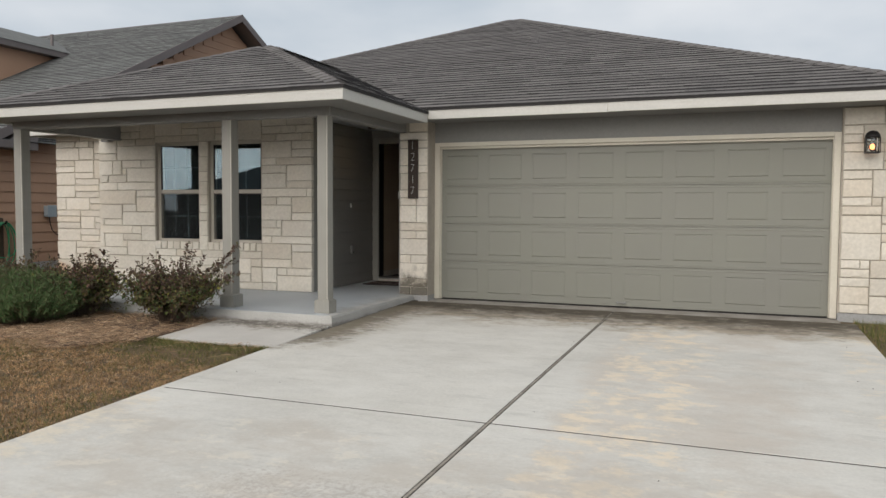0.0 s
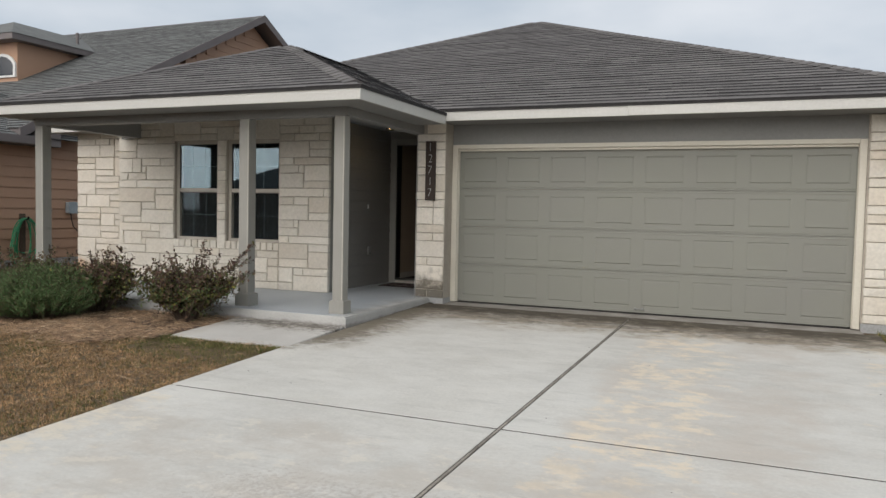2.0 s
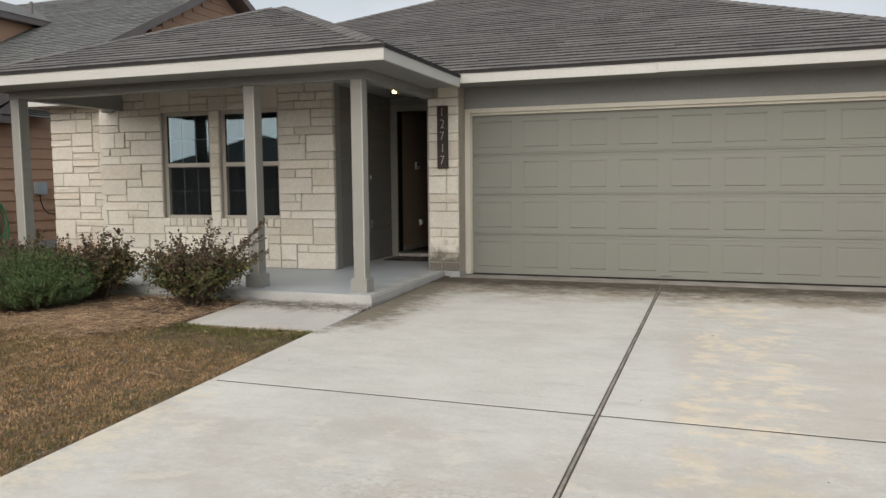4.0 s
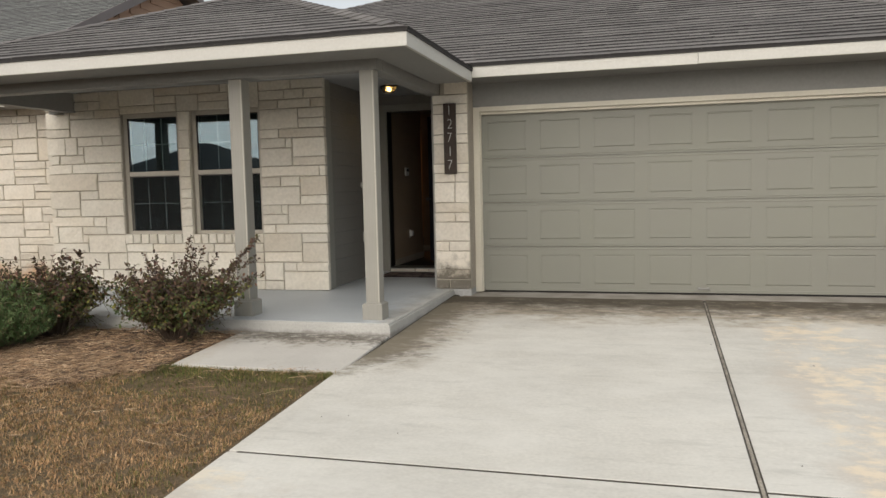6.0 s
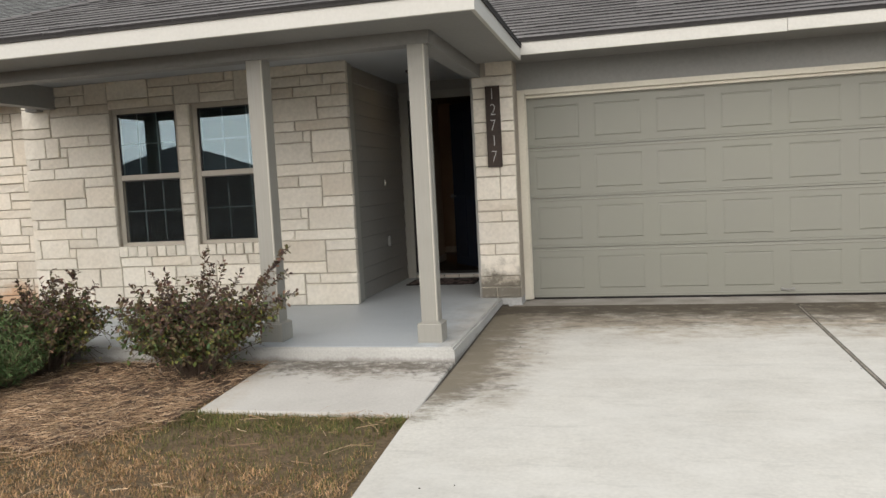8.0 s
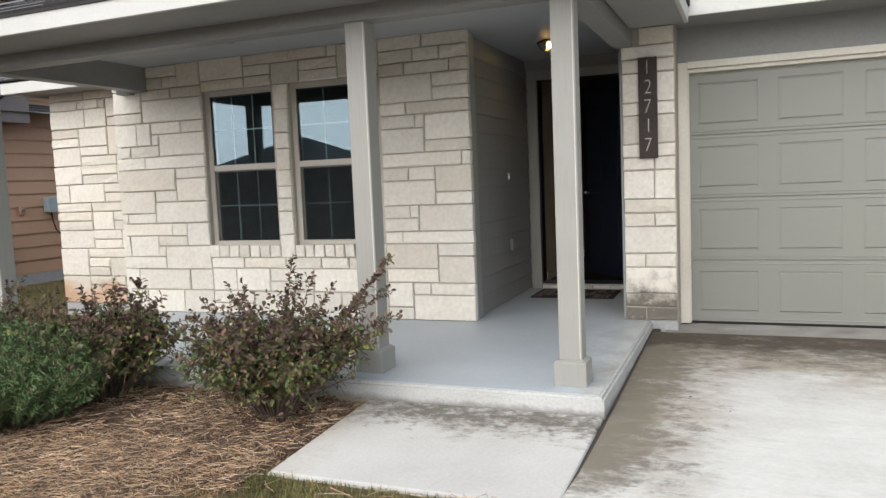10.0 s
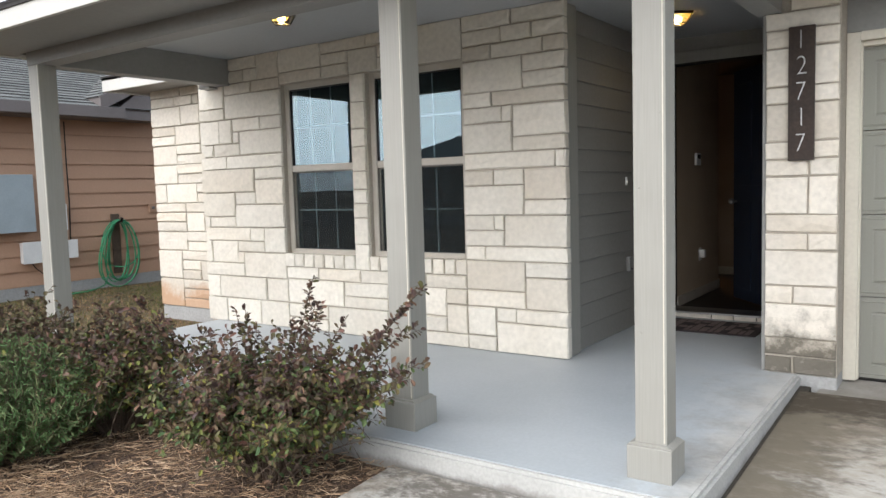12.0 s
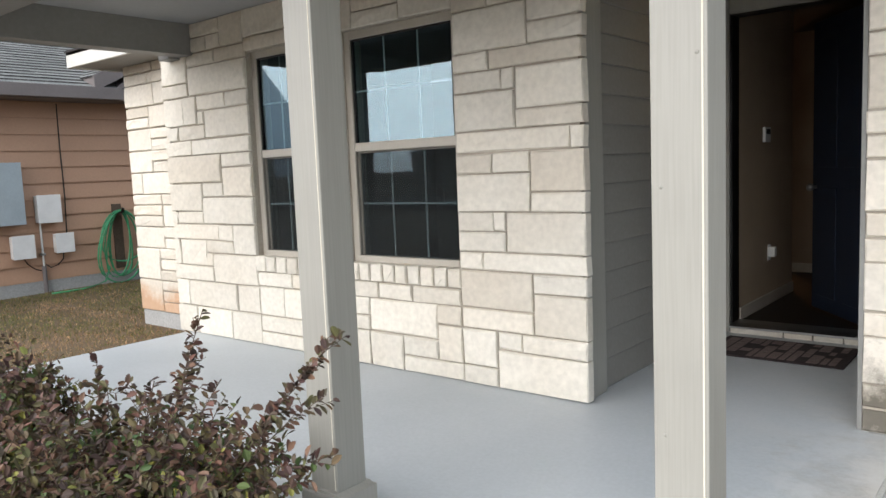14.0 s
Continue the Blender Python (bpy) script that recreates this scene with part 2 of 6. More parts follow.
stained(M_CONC, "Y", 5.1, 4.4, (0.63, 0.58, 0.49), 0.5, scale=4.0, sharp=(0.73, 0.80), stretch=(0.85, 1.2, 1), ragged=0.70)
stained(M_CONC, "Y", 5.3, 4.6, (0.66, 0.58, 0.45), 0.6, scale=6.0, sharp=(0.61, 0.74), stretch=(0.8, 1.3, 1), gate=("X", -2.9, -4.1))
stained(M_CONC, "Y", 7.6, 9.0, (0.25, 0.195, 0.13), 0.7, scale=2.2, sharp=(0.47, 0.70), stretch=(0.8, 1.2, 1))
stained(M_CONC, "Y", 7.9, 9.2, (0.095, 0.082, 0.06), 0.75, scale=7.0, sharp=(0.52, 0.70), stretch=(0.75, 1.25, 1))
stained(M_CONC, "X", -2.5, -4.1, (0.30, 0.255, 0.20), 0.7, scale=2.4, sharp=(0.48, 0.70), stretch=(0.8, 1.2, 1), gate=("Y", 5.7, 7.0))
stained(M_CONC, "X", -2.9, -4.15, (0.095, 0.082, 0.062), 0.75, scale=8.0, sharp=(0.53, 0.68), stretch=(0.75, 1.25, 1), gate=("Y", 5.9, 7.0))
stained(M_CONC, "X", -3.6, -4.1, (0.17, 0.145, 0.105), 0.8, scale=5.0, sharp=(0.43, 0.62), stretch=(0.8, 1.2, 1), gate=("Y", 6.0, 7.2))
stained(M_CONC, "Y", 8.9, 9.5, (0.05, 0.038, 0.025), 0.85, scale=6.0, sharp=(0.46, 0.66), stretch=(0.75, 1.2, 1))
M_APRON = material("apron_concrete", (0.33, 0.31, 0.28), 0.85, var=(0.17, 0.15, 0.125), scale=3, amount=0.8, fine=50, fine_amount=0.1, bump=0.3)
M_WALK = stained(material("walk_concrete", (0.49, 0.47, 0.435), 0.85, var=(0.42, 0.40, 0.37), scale=2.2, amount=0.8, fine=60, fine_amount=0.07, bump=0.35, bump_dist=0.002), "Y", 6.6, 7.45, (0.24, 0.205, 0.16), 0.7, scale=4, sharp=(0.52, 0.74), stretch=(0.8, 1.2, 1))
stained(M_WALK, "Y", 6.7, 7.45, (0.07, 0.062, 0.05), 0.7, scale=16, sharp=(0.56, 0.72), stretch=(0.8, 1.2, 1))
stained(M_WALK, "Y", 6.75, 6.34, (0.46, 0.40, 0.31), 0.55, scale=6, sharp=(0.52, 0.76))
stained(M_WALK, "X", -5.2, -5.6, (0.40, 0.34, 0.26), 0.5, scale=7, sharp=(0.54, 0.76))
M_PORCH = material("porch_floor_paint", (0.42, 0.45, 0.47), 0.5, var=(0.34, 0.37, 0.39), scale=1.1, amount=0.6, fine=55, fine_amount=0.05, bump=0.12, bump_dist=0.0015)
stained(M_PORCH, "X", -5.4, -4.25, (0.52, 0.52, 0.50), 0.6, scale=1.6, sharp=(0.5, 0.7))
stained(M_PORCH, "X", -5.1, -4.25, (0.27, 0.245, 0.21), 0.7, scale=2.2, sharp=(0.47, 0.72))
stained(M_PORCH, "X", -4.75, -4.3, (0.55, 0.54, 0.51), 0.6, scale=5.0, sharp=(0.54, 0.72))
stained(M_PORCH, "Y", 9.0, 9.75, (0.46, 0.47, 0.46), 0.4, scale=3.0, sharp=(0.5, 0.8))
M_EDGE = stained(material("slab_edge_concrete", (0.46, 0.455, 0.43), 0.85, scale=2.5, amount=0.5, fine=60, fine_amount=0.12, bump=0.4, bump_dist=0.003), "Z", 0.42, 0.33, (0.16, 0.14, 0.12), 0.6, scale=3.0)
M_FOUND = material("foundation_concrete", (0.34, 0.34, 0.33), 0.9, scale=2, fine=50, fine_amount=0.15, bump=0.4)
M_JOINT = material("joint_filler", (0.06, 0.052, 0.042), 0.95, scale=12, fine=80, fine_amount=0.4, bump=0.6)
M_JOINTWOOD = material("weathered_joint_wood", (0.30, 0.27, 0.225), 0.95, var=(0.07, 0.06, 0.05), scale=6, amount=0.8, fine=80, fine_amount=0.35, bump=0.8)
M_SOIL = material("lawn_soil", (0.13, 0.086, 0.05), 0.98, var=(0.085, 0.066, 0.035), scale=0.7, amount=0.9, fine=45, fine_amount=0.45, bump=0.8, bump_dist=0.02)
M_MULCH = material("mulch_soil", (0.075, 0.048, 0.033), 0.98, var=(0.12, 0.078, 0.05), scale=3, amount=0.8, fine=60, fine_amount=0.5, bump=0.9, bump_dist=0.03)
M_ASPHALT = material("asphalt", (0.055, 0.055, 0.057), 0.9, scale=1, fine=120, fine_amount=0.3)
M_VINYL = material("almond_vinyl", (0.44, 0.405, 0.345), 0.45, scale=3, fine=60, fine_amount=0.04, bump=0.05)
M_MUNTIN = material("grille_bar", (0.55, 0.54, 0.51), 0.4, scale=3, fine=60, fine_amount=0.04, bump=0.0)
M_GLASS = glass("window_glass", (0.62, 0.74, 0.77), 0.035)
M_SCREEN = screen_cloth("insect_screen")
# indoor dimness put into the wall colour, darker than plain paint
M_ROOM = material("room_shade_paint", (0.14, 0.14, 0.135), 0.8, scale=2, fine=60, fine_amount=0.05)
M_HALL = material("hall_paint", (0.42, 0.335, 0.24), 0.7, scale=2, fine=60, fine_amount=0.04)
M_WOODFLOOR = material("dark_plank_floor", (0.022, 0.015, 0.012), 0.5, scale=5, fine=60, fine_amount=0.3)
M_DOOR = material("dark_door_paint", (0.010, 0.017, 0.036), 0.4, scale=3, fine=60, fine_amount=0.1)
M_BLACK = material("black_metal", (0.012, 0.011, 0.010), 0.45, metal=0.3, scale=8, fine=90, fine_amount=0.2)
M_STEEL = material("brushed_steel", (0.42, 0.42, 0.41), 0.38, metal=1.0, scale=8, fine=120, fine_amount=0.1, bump=0.05)
M_WHITE = material("white_plastic", (0.72, 0.72, 0.70), 0.4, scale=5, fine=60, fine_amount=0.03, bump=0.03)
M_BOARD = material("stained_board", (0.042, 0.026, 0.018), 0.6, var=(0.022, 0.014, 0.010), scale=7, amount=0.9, fine=60, fine_amount=0.3, bump=0.5)
M_BULB = glow("warm_bulb", (1.0, 0.36, 0.09), 3.0)
M_BULB_PORCH = glow("warm_porch_bulb", (1.0, 0.70, 0.32), 40.0)
M_LAMPGLASS = glass("lamp_glass", (0.92, 0.86, 0.74), 0.0)
M_AMBER = material("amber_pane", (0.95, 0.80, 0.50), 0.25, scale=9, fine=60, fine_amount=0.1)
M_AMBER.node_tree.nodes["Principled BSDF"].inputs["Transmission Weight"].default_value = 0.8
M_MAT = material("door_mat_pile", (0.030, 0.022, 0.022), 0.95, scale=14, fine=200, fine_amount=0.4, bump=0.8)
M_MATLINE = material("door_mat_pattern", (0.16, 0.12, 0.11), 0.95, scale=14, fine=200, fine_amount=0.3, bump=0.6)
M_NB = material("tan_siding", (0.43, 0.265, 0.175), 0.65, var=(0.39, 0.235, 0.155), scale=1.2, amount=0.6, fine=40, fine_amount=0.06, bump=0.12)
M_NBTRIM = material("brown_grey_trim", (0.16, 0.14, 0.135), 0.6, scale=2, fine=40, fine_amount=0.06)
M_NBROOF = material("grey_shingle", (0.165, 0.168, 0.16), 0.92, var=(0.115, 0.12, 0.115), scale=3.0, amount=0.8, fine=160, fine_amount=0.35, bump=0.5, per_piece=0.22, island=True)
M_BOXGREY = material("utility_grey", (0.36, 0.42, 0.45), 0.45, metal=0.1, scale=3, fine=60, fine_amount=0.05)
M_HOSE = material("green_hose", (0.05, 0.28, 0.13), 0.4, scale=9, fine=60, fine_amount=0.1, bump=0.1)
M_BARK = material("twig_bark", (0.10, 0.07, 0.05), 0.9, scale=20, fine=90, fine_amount=0.3)
M_LEAF = leafy("purple_brown_leaves", [(0.095, 0.052, 0.046), (0.060, 0.043, 0.040), (0.17, 0.085, 0.065), (0.105, 0.092, 0.048), (0.068, 0.048, 0.044), (0.19, 0.11, 0.072), (0.055, 0.042, 0.036), (0.125, 0.120, 0.052), (0.075, 0.048, 0.045)], 0.5)
M_LEAF_G = leafy("green_shrub_leaves", [(0.070, 0.115, 0.042), (0.15, 0.095, 0.058), (0.105, 0.140, 0.050), (0.052, 0.092, 0.038), (0.125, 0.155, 0.052), (0.165, 0.082, 0.058), (0.130, 0.145, 0.050), (0.30, 0.28, 0.07), (0.078, 0.125, 0.046), (0.150, 0.120, 0.060), (0.120, 0.070, 0.052), (0.060, 0.102, 0.042)], 0.5)
M_LEAF2 = leafy("brown_green_leaves", [(0.075, 0.080, 0.036), (0.12, 0.085, 0.048), (0.060, 0.082, 0.036), (0.15, 0.105, 0.06), (0.095, 0.055, 0.042), (0.045, 0.034, 0.028)])
M_NEEDLE = leafy("green_needles", [(0.052, 0.105, 0.036), (0.092, 0.155, 0.056), (0.065, 0.125, 0.043), (0.13, 0.17, 0.072), (0.15, 0.125, 0.065)], 0.7)
M_BLADE = leafy("dormant_grass_blades", [(0.35, 0.20, 0.10), (0.46, 0.29, 0.155), (0.25, 0.14, 0.07), (0.52, 0.355, 0.21), (0.22, 0.125, 0.06), (0.18, 0.15, 0.055), (0.38, 0.23, 0.12)], 0.8, 6.0)
M_BLADE_G = leafy("green_grass_blades", [(0.060, 0.085, 0.022), (0.095, 0.115, 0.034), (0.16, 0.14, 0.055), (0.26, 0.18, 0.085)], 0.8, 4.0)
M_STRAW = leafy("straw_litter", [(0.27, 0.165, 0.095), (0.42, 0.285, 0.175), (0.15, 0.088, 0.050), (0.56, 0.42, 0.28), (0.20, 0.12, 0.072), (0.36, 0.24, 0.14)], 0.85, 5.0)
M_FARWALL = material("far_wall_paint", (0.36, 0.31, 0.26), 0.8, scale=2, fine=30, fine_amount=0.06)
M_FARGLASS = material("far_window_dark", (0.02, 0.024, 0.03), 0.1, scale=2, fine=30, fine_amount=0.05, bump=0)


# ---- builders ----
def finish(name, bm, mat, parent=None, label="", category="", group="", kind="", at=None, smooth=False):
    """One mesh object out of a bmesh in world coordinates; its origin goes to at, or to its parent's place."""
    origin = Vector(at) if at else (world_of(parent) if parent else Vector((0, 0, 0)))
    if origin.length:
        bmesh.ops.translate(bm, verts=bm.verts, vec=-origin)
    me = bpy.data.meshes.new(name)
    bm.to_mesh(me)
    bm.free()
    me.materials.append(mat)
    if smooth:
        me.shade_smooth()
    ob = new(name, me)
    if parent:
        ob.parent = parent
        ob.location = origin - world_of(parent)
    else:
        ob.location = origin
    return tagged(ob, label, category, group, kind)


def world_of(ob):
    p = Vector((0, 0, 0))
    while ob:
        p = p + ob.location
        ob = ob.parent
    return p


def part(name, bm, mat, parent, label="", smooth=False):
    return finish(name, bm, mat, parent, label=label, smooth=smooth)


def thing(name, at, label, category, group="", kind=""):
    e = new(name)
    e.empty_display_size = 0.1
    e.location = at
    return tagged(e, label, category, group, kind)


def add_box(bm, x0, x1, y0, y1, z0, z1, bevel=0.0, m=None):
    t = bmesh.new()
    vs = [t.verts.new((x, y, z)) for z in (z0, z1) for y in (y0, y1) for x in (x0, x1)]
    for q in ((0, 2, 3, 1), (4, 5, 7, 6), (0, 1, 5, 4), (2, 6, 7, 3), (0, 4, 6, 2), (1, 3, 7, 5)):
        t.faces.new([vs[i] for i in q])
    if bevel:
        bmesh.ops.bevel(t, geom=t.edges[:], offset=bevel, segments=1 if bevel < 0.004 else 2, affect="EDGES", profile=0.6)
    if m:
        bmesh.ops.transform(t, matrix=m, verts=t.verts)
    merge(bm, t)
    return bm


def merge(bm, t):
    me = bpy.data.meshes.new("temp")
    t.to_mesh(me)
    t.free()
    bm.from_mesh(me)
    bpy.data.meshes.remove(me)


def box(x0, x1, y0, y1, z0, z1, bevel=0.0):
    return add_box(bmesh.new(), x0, x1, y0, y1, z0, z1, bevel)


def faces_mesh(verts, faces):
    bm = bmesh.new()
    vs = [bm.verts.new(v) for v in verts]
    for f in faces:
        bm.faces.new([vs[i] for i in f])
    bmesh.ops.recalc_face_normals(bm, faces=bm.faces)
    return bm


def prism(pts, axis, a, b):
    """A polygon of 2D points pushed from a to b along an axis (x, y or z)."""
    def p3(p, k):
        return {"x": (k, p[0], p[1]), "y": (p[0], k, p[1]), "z": (p[0], p[1], k)}[axis]
    n = len(pts)
    verts = [p3(p, a) for p in pts] + [p3(p, b) for p in pts]
    faces = [tuple(range(n)), tuple(range(2 * n - 1, n - 1, -1))] + [(i, (i + 1) % n, n + (i + 1) % n, n + i) for i in range(n)]
    return faces_mesh(verts, faces)


def tube(bm, pts, radius, sides=6, taper=1.0):
    """A round bar along points."""
    rings = []
    n = len(pts)
    for i, p in enumerate(pts):
        d = (Vector(pts[min(i + 1, n - 1)]) - Vector(pts[max(i - 1, 0)])).normalized()
        side = d.orthogonal().normalized()
        up = d.cross(side)
        r = radius * (1 + (taper - 1) * i / max(1, n - 1))
        rings.append([bm.verts.new(Vector(p) + r * (side * math.cos(2 * math.pi * k / sides) + up * math.sin(2 * math.pi * k / sides))) for k in range(sides)])
    for a, b in zip(rings, rings[1:]):
        best = min(range(sides), key=lambda s: (b[s].co - a[0].co).length)
        for k in range(sides):
            bm.faces.new((a[k], a[(k + 1) % sides], b[(k + 1 + best) % sides], b[(k + best) % sides]))
    bm.faces.new(rings[0][::-1])
    bm.faces.new(rings[-1])
    return bm


def raw_mesh(name, verts, faces, mat, parent=None, **tags):
    me = bpy.data.meshes.new(name)
    me.from_pydata(verts, [], faces)
    me.materials.append(mat)
    ob = new(name, me)
    if parent:
        ob.parent = parent
        ob.location = -world_of(parent)
    return tagged(ob, **tags)

# ---- ground, drive, walk ----
def drive_z(y):
    return 0.257 + (y - 4.8) * 0.0257 if y > -9 else 0.257 - 13.8 * 0.0257


def lawn_z(x, y):
    base = min(drive_z(y) - 0.025, 0.345)
    base += (min(base, 0.285) - base) * min(1, max(0, (-9.2 - x) / 0.6))
    return base + 0.02 * noise.noise((x * 0.5, y * 0.5, 0.0))


gx = [-600, -200, -80, -40] + [-26 + 0.5 * i for i in range(65)] + [10, 14, 20, 40, 80, 200, 600]
gy = [-600, -200, -80, -40, -25, -16] + [-10 + 0.5 * i for i in range(60)] + [24, 30, 50, 100, 300, 600]
g_verts = [(x, y, lawn_z(x, y)) for y in gy for x in gx]
g_faces = [(j * len(gx) + i, j * len(gx) + i + 1, (j + 1) * len(gx) + i + 1, (j + 1) * len(gx) + i) for j in range(len(gy) - 1) for i in range(len(gx) - 1)]
raw_mesh("ground", g_verts, g_faces, M_SOIL, label="patchy brown dormant lawn soil round the houses", category="ground", kind="structure")

DX0, DX1, DY0, DYJ, DY1 = -4.24, 1.17, -8.5, 4.925, 9.80


def slab(x0, x1, y0, y1, zf, thick=0.14, bevel=0.006, cut=0.45, left=None, right=None):
    """A concrete panel whose top follows zf(y)."""
    bm = bmesh.new()
    n = max(2, int((y1 - y0) / cut))
    ys = [y0 + (y1 - y0) * i / n for i in range(n + 1)]
    top = [[bm.verts.new((x, y, zf(y))) for x in (left(y) if left else x0, right(y) if right else x1)] for y in ys]
    low = [[bm.verts.new((x, y, zf(y) - thick)) for x in (left(y) if left else x0, right(y) if right else x1)] for y in ys]
    for i in range(n):
        bm.faces.new((top[i][0], top[i][1], top[i + 1][1], top[i + 1][0]))
        bm.faces.new((low[i][0], low[i + 1][0], low[i + 1][1], low[i][1]))
        for k in (0, 1):
            bm.faces.new((top[i][k], top[i + 1][k], low[i + 1][k], low[i][k]))
    for i in (0, n):
        bm.faces.new((top[i][0], top[i][1], low[i][1], low[i][0]))
    bmesh.ops.recalc_face_normals(bm, faces=bm.faces)
    rim = [e for e in bm.edges if e.is_boundary is False and len(e.link_faces) == 2 and e.calc_face_angle(0) > 1.0 and (e.verts[0].co.z > zf(e.verts[0].co.y) - 0.01) and (e.verts[1].co.z > zf(e.verts[1].co.y) - 0.01)]
    bmesh.ops.bevel(bm, geom=rim, offset=bevel, segments=2, affect="EDGES", profile=0.5)
    return bm


drive = thing("driveway", (0, 0, 0), "pale grey two-bay concrete driveway with dark stains by the garage", "driveway", kind="structure")


def drive_left(y):
    return -4.24 - 0.033 * (max(y, -2.0) - 4.93) if y < 6.4 else -4.288 + 0.043 * min(1, (y - 6.4) / 0.6)


def joint_x(y):
    return -1.57 + 0.015 * (y - 4.93)


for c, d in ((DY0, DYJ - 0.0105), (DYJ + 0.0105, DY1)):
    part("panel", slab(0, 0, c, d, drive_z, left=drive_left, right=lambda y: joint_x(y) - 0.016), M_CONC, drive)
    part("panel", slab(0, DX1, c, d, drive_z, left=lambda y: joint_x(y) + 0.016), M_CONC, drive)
part("joint_strip", slab(0, 0, DY0, DY1 - 0.15, lambda y: drive_z(y) + 0.001, 0.1, 0.003, left=lambda y: joint_x(y) - 0.0085, right=lambda y: joint_x(y) + 0.0085), M_JOINTWOOD, drive, "weathered wooden expansion joint strip")
part("joint_bed", slab(DX0 + 0.05, DX1 - 0.02, DY0, DY1 - 0.02, lambda y: drive_z(y) - 0.003, 0.1, 0.003), M_JOINT, drive)
part("edge_joint", slab(-4.40, -4.20, 6.56, 9.94, lambda y: drive_z(y) - 0.009, 0.1, 0.003), M_JOINT, drive, "dirt-filled gap beside the porch slab")
part("apron", slab(-4.16, 1.04, DY1 + 0.008, 10.45, lambda y: 0.372, 0.2, 0.01), M_APRON, drive, "stained garage threshold strip")

M_WALKZ = lambda y: 0.297 + (y - 6.53) * 0.05
finish("walkway", slab(-5.71, -4.268, 6.535, 7.625, M_WALKZ, 0.14, 0.014), M_WALK, label="short stained concrete walkway slab before the porch", category="walkway", kind="structure")

# porch slab with its alcove to the front door
PX0, PX1, PY0, PZ = -9.52, -4.265, 7.65, 0.448
porch = thing("porch_floor", (0, 0, 0), "blue-grey painted concrete porch slab with a raw edge", "porch floor", kind="structure")
slab_bm = prism([(PX0, PY0), (PX1, PY0), (PX1, 9.96), (-4.44, 9.96), (-4.44, 11.75), (-6.0, 11.75), (-6.0, 9.7), (PX0, 9.7)], "z", 0.15, PZ - 0.003)
bmesh.ops.bevel(slab_bm, geom=[e for e in slab_bm.edges if all(v.co.z > 0.4 and v.co.y < 10.2 for v in e.verts)], offset=0.016, segments=2, affect="EDGES")
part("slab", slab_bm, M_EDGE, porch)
part("painted_top", prism([(PX0 + 0.03, PY0 + 0.035), (PX1 - 0.035, PY0 + 0.035), (PX1 - 0.035, 9.93), (-4.45, 9.93), (-4.45, 11.7), (-5.97, 11.7), (-5.97, 9.68), (PX0 + 0.03, 9.68)], "z", PZ - 0.02, PZ + 0.001), M_PORCH, porch, "blue-grey floor paint")

finish("street", prism([(-120, -21), (120, -21), (120, -12), (-120, -12)], "z", 0.0, 0.075), M_ASPHALT, label="dark asphalt residential street", category="street", kind="structure")


# ---- the house: roofs ----
PITCH = 0.417
MX0, MX1, MXC, MY, MZ, MH = -11.2, 2.0, -4.6, 9.61, 2.975, 6.6
RX0, RX1, RXC, RY, RZ, RH = -9.52, -3.93, -6.72, 7.30, 2.925, 2.8
RY_END = MY + (RZ + PITCH * RH - MZ) / PITCH


def roof_courses(origin, u, v_plan, length, lo, hi, rows, expo=0.145, tab=0.36, skip=None, rng=None):
    """Shingles on a slope. origin: the eave's start; u along the eave; v_plan up the slope in plan; lo(d), hi(d): the slope's ends at plan distance d. Yields 8-vertex wedges."""
    origin, u, v_plan = Vector(origin), Vector(u), Vector(v_plan)
    run = expo / math.sqrt(1 + PITCH * PITCH)
    up = Vector((0, 0, 1))
    out = []
    for r in range(rows):
        d0, d1 = r * run - (0.015 if r == 0 else 0), (r + 1) * run + 0.015
        a = lo(max(d0, 0)) - rng.random() * tab
        wob = rng.uniform(-0.002, 0.002)
        while a < hi(max(d0, 0)):
            w = tab * rng.choice((0.55, 0.8, 1.0, 1.0, 1.3, 1.7))
            b = a + w - 0.003
            a0, b0 = max(a, lo(max(d0, 0))), min(b, hi(max(d0, 0)))
            a1, b1 = max(a, lo(d1)), min(b, hi(d1))
            a += w
            if b0 - a0 < 0.02:
                continue
            if b1 < a1:
                a1 = b1 = min(max((a1 + b1) / 2, a0), b0)
            mid = origin + u * ((a0 + b0) / 2) + v_plan * d0 + up * (PITCH * d0)
            if skip and skip(mid):
                continue
            lift = 0.014 + wob + rng.choice((0, 0, 0.002, 0.004))
            def pt(s, d, h):
                return origin + u * s + v_plan * d + up * (PITCH * d + h)
            q = rng.uniform(0.58, 0.70)
            am, bm_, dm, hm = a0 + (a1 - a0) * q, b0 + (b1 - b0) * q, d0 + (d1 - d0) * q, lift + (0.007 - lift) * q
            out.append([pt(a0, d0, lift), pt(b0, d0, lift), pt(bm_, dm, hm), pt(am, dm, hm), pt(b1, d1, 0.007), pt(a1, d1, 0.007), pt(a0, d0, 0.0), pt(b0, d0, 0.0)])
    return out


SH_FACES = [(0, 1, 2, 3), (6, 7, 1, 0), (6, 0, 3, 5), (7, 4, 2, 1), (3, 2, 4, 5)]


def shingle_sheet(name, wedges, mat, parent):
    verts, faces = [], []
    for w in wedges:
        k = len(verts)
        verts += [tuple(p) for p in w]
        faces += [tuple(i + k for i in f) for f in SH_FACES]
    ob = raw_mesh(name, verts, faces, mat, parent, label="rows of weathered asphalt shingles", kind="stuff")
    ob.data.materials.append(M_SHADELINE)
    # front edge and upper strip of every shingle carry the painted shadow
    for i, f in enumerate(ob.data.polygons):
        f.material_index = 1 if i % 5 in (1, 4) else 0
    return ob


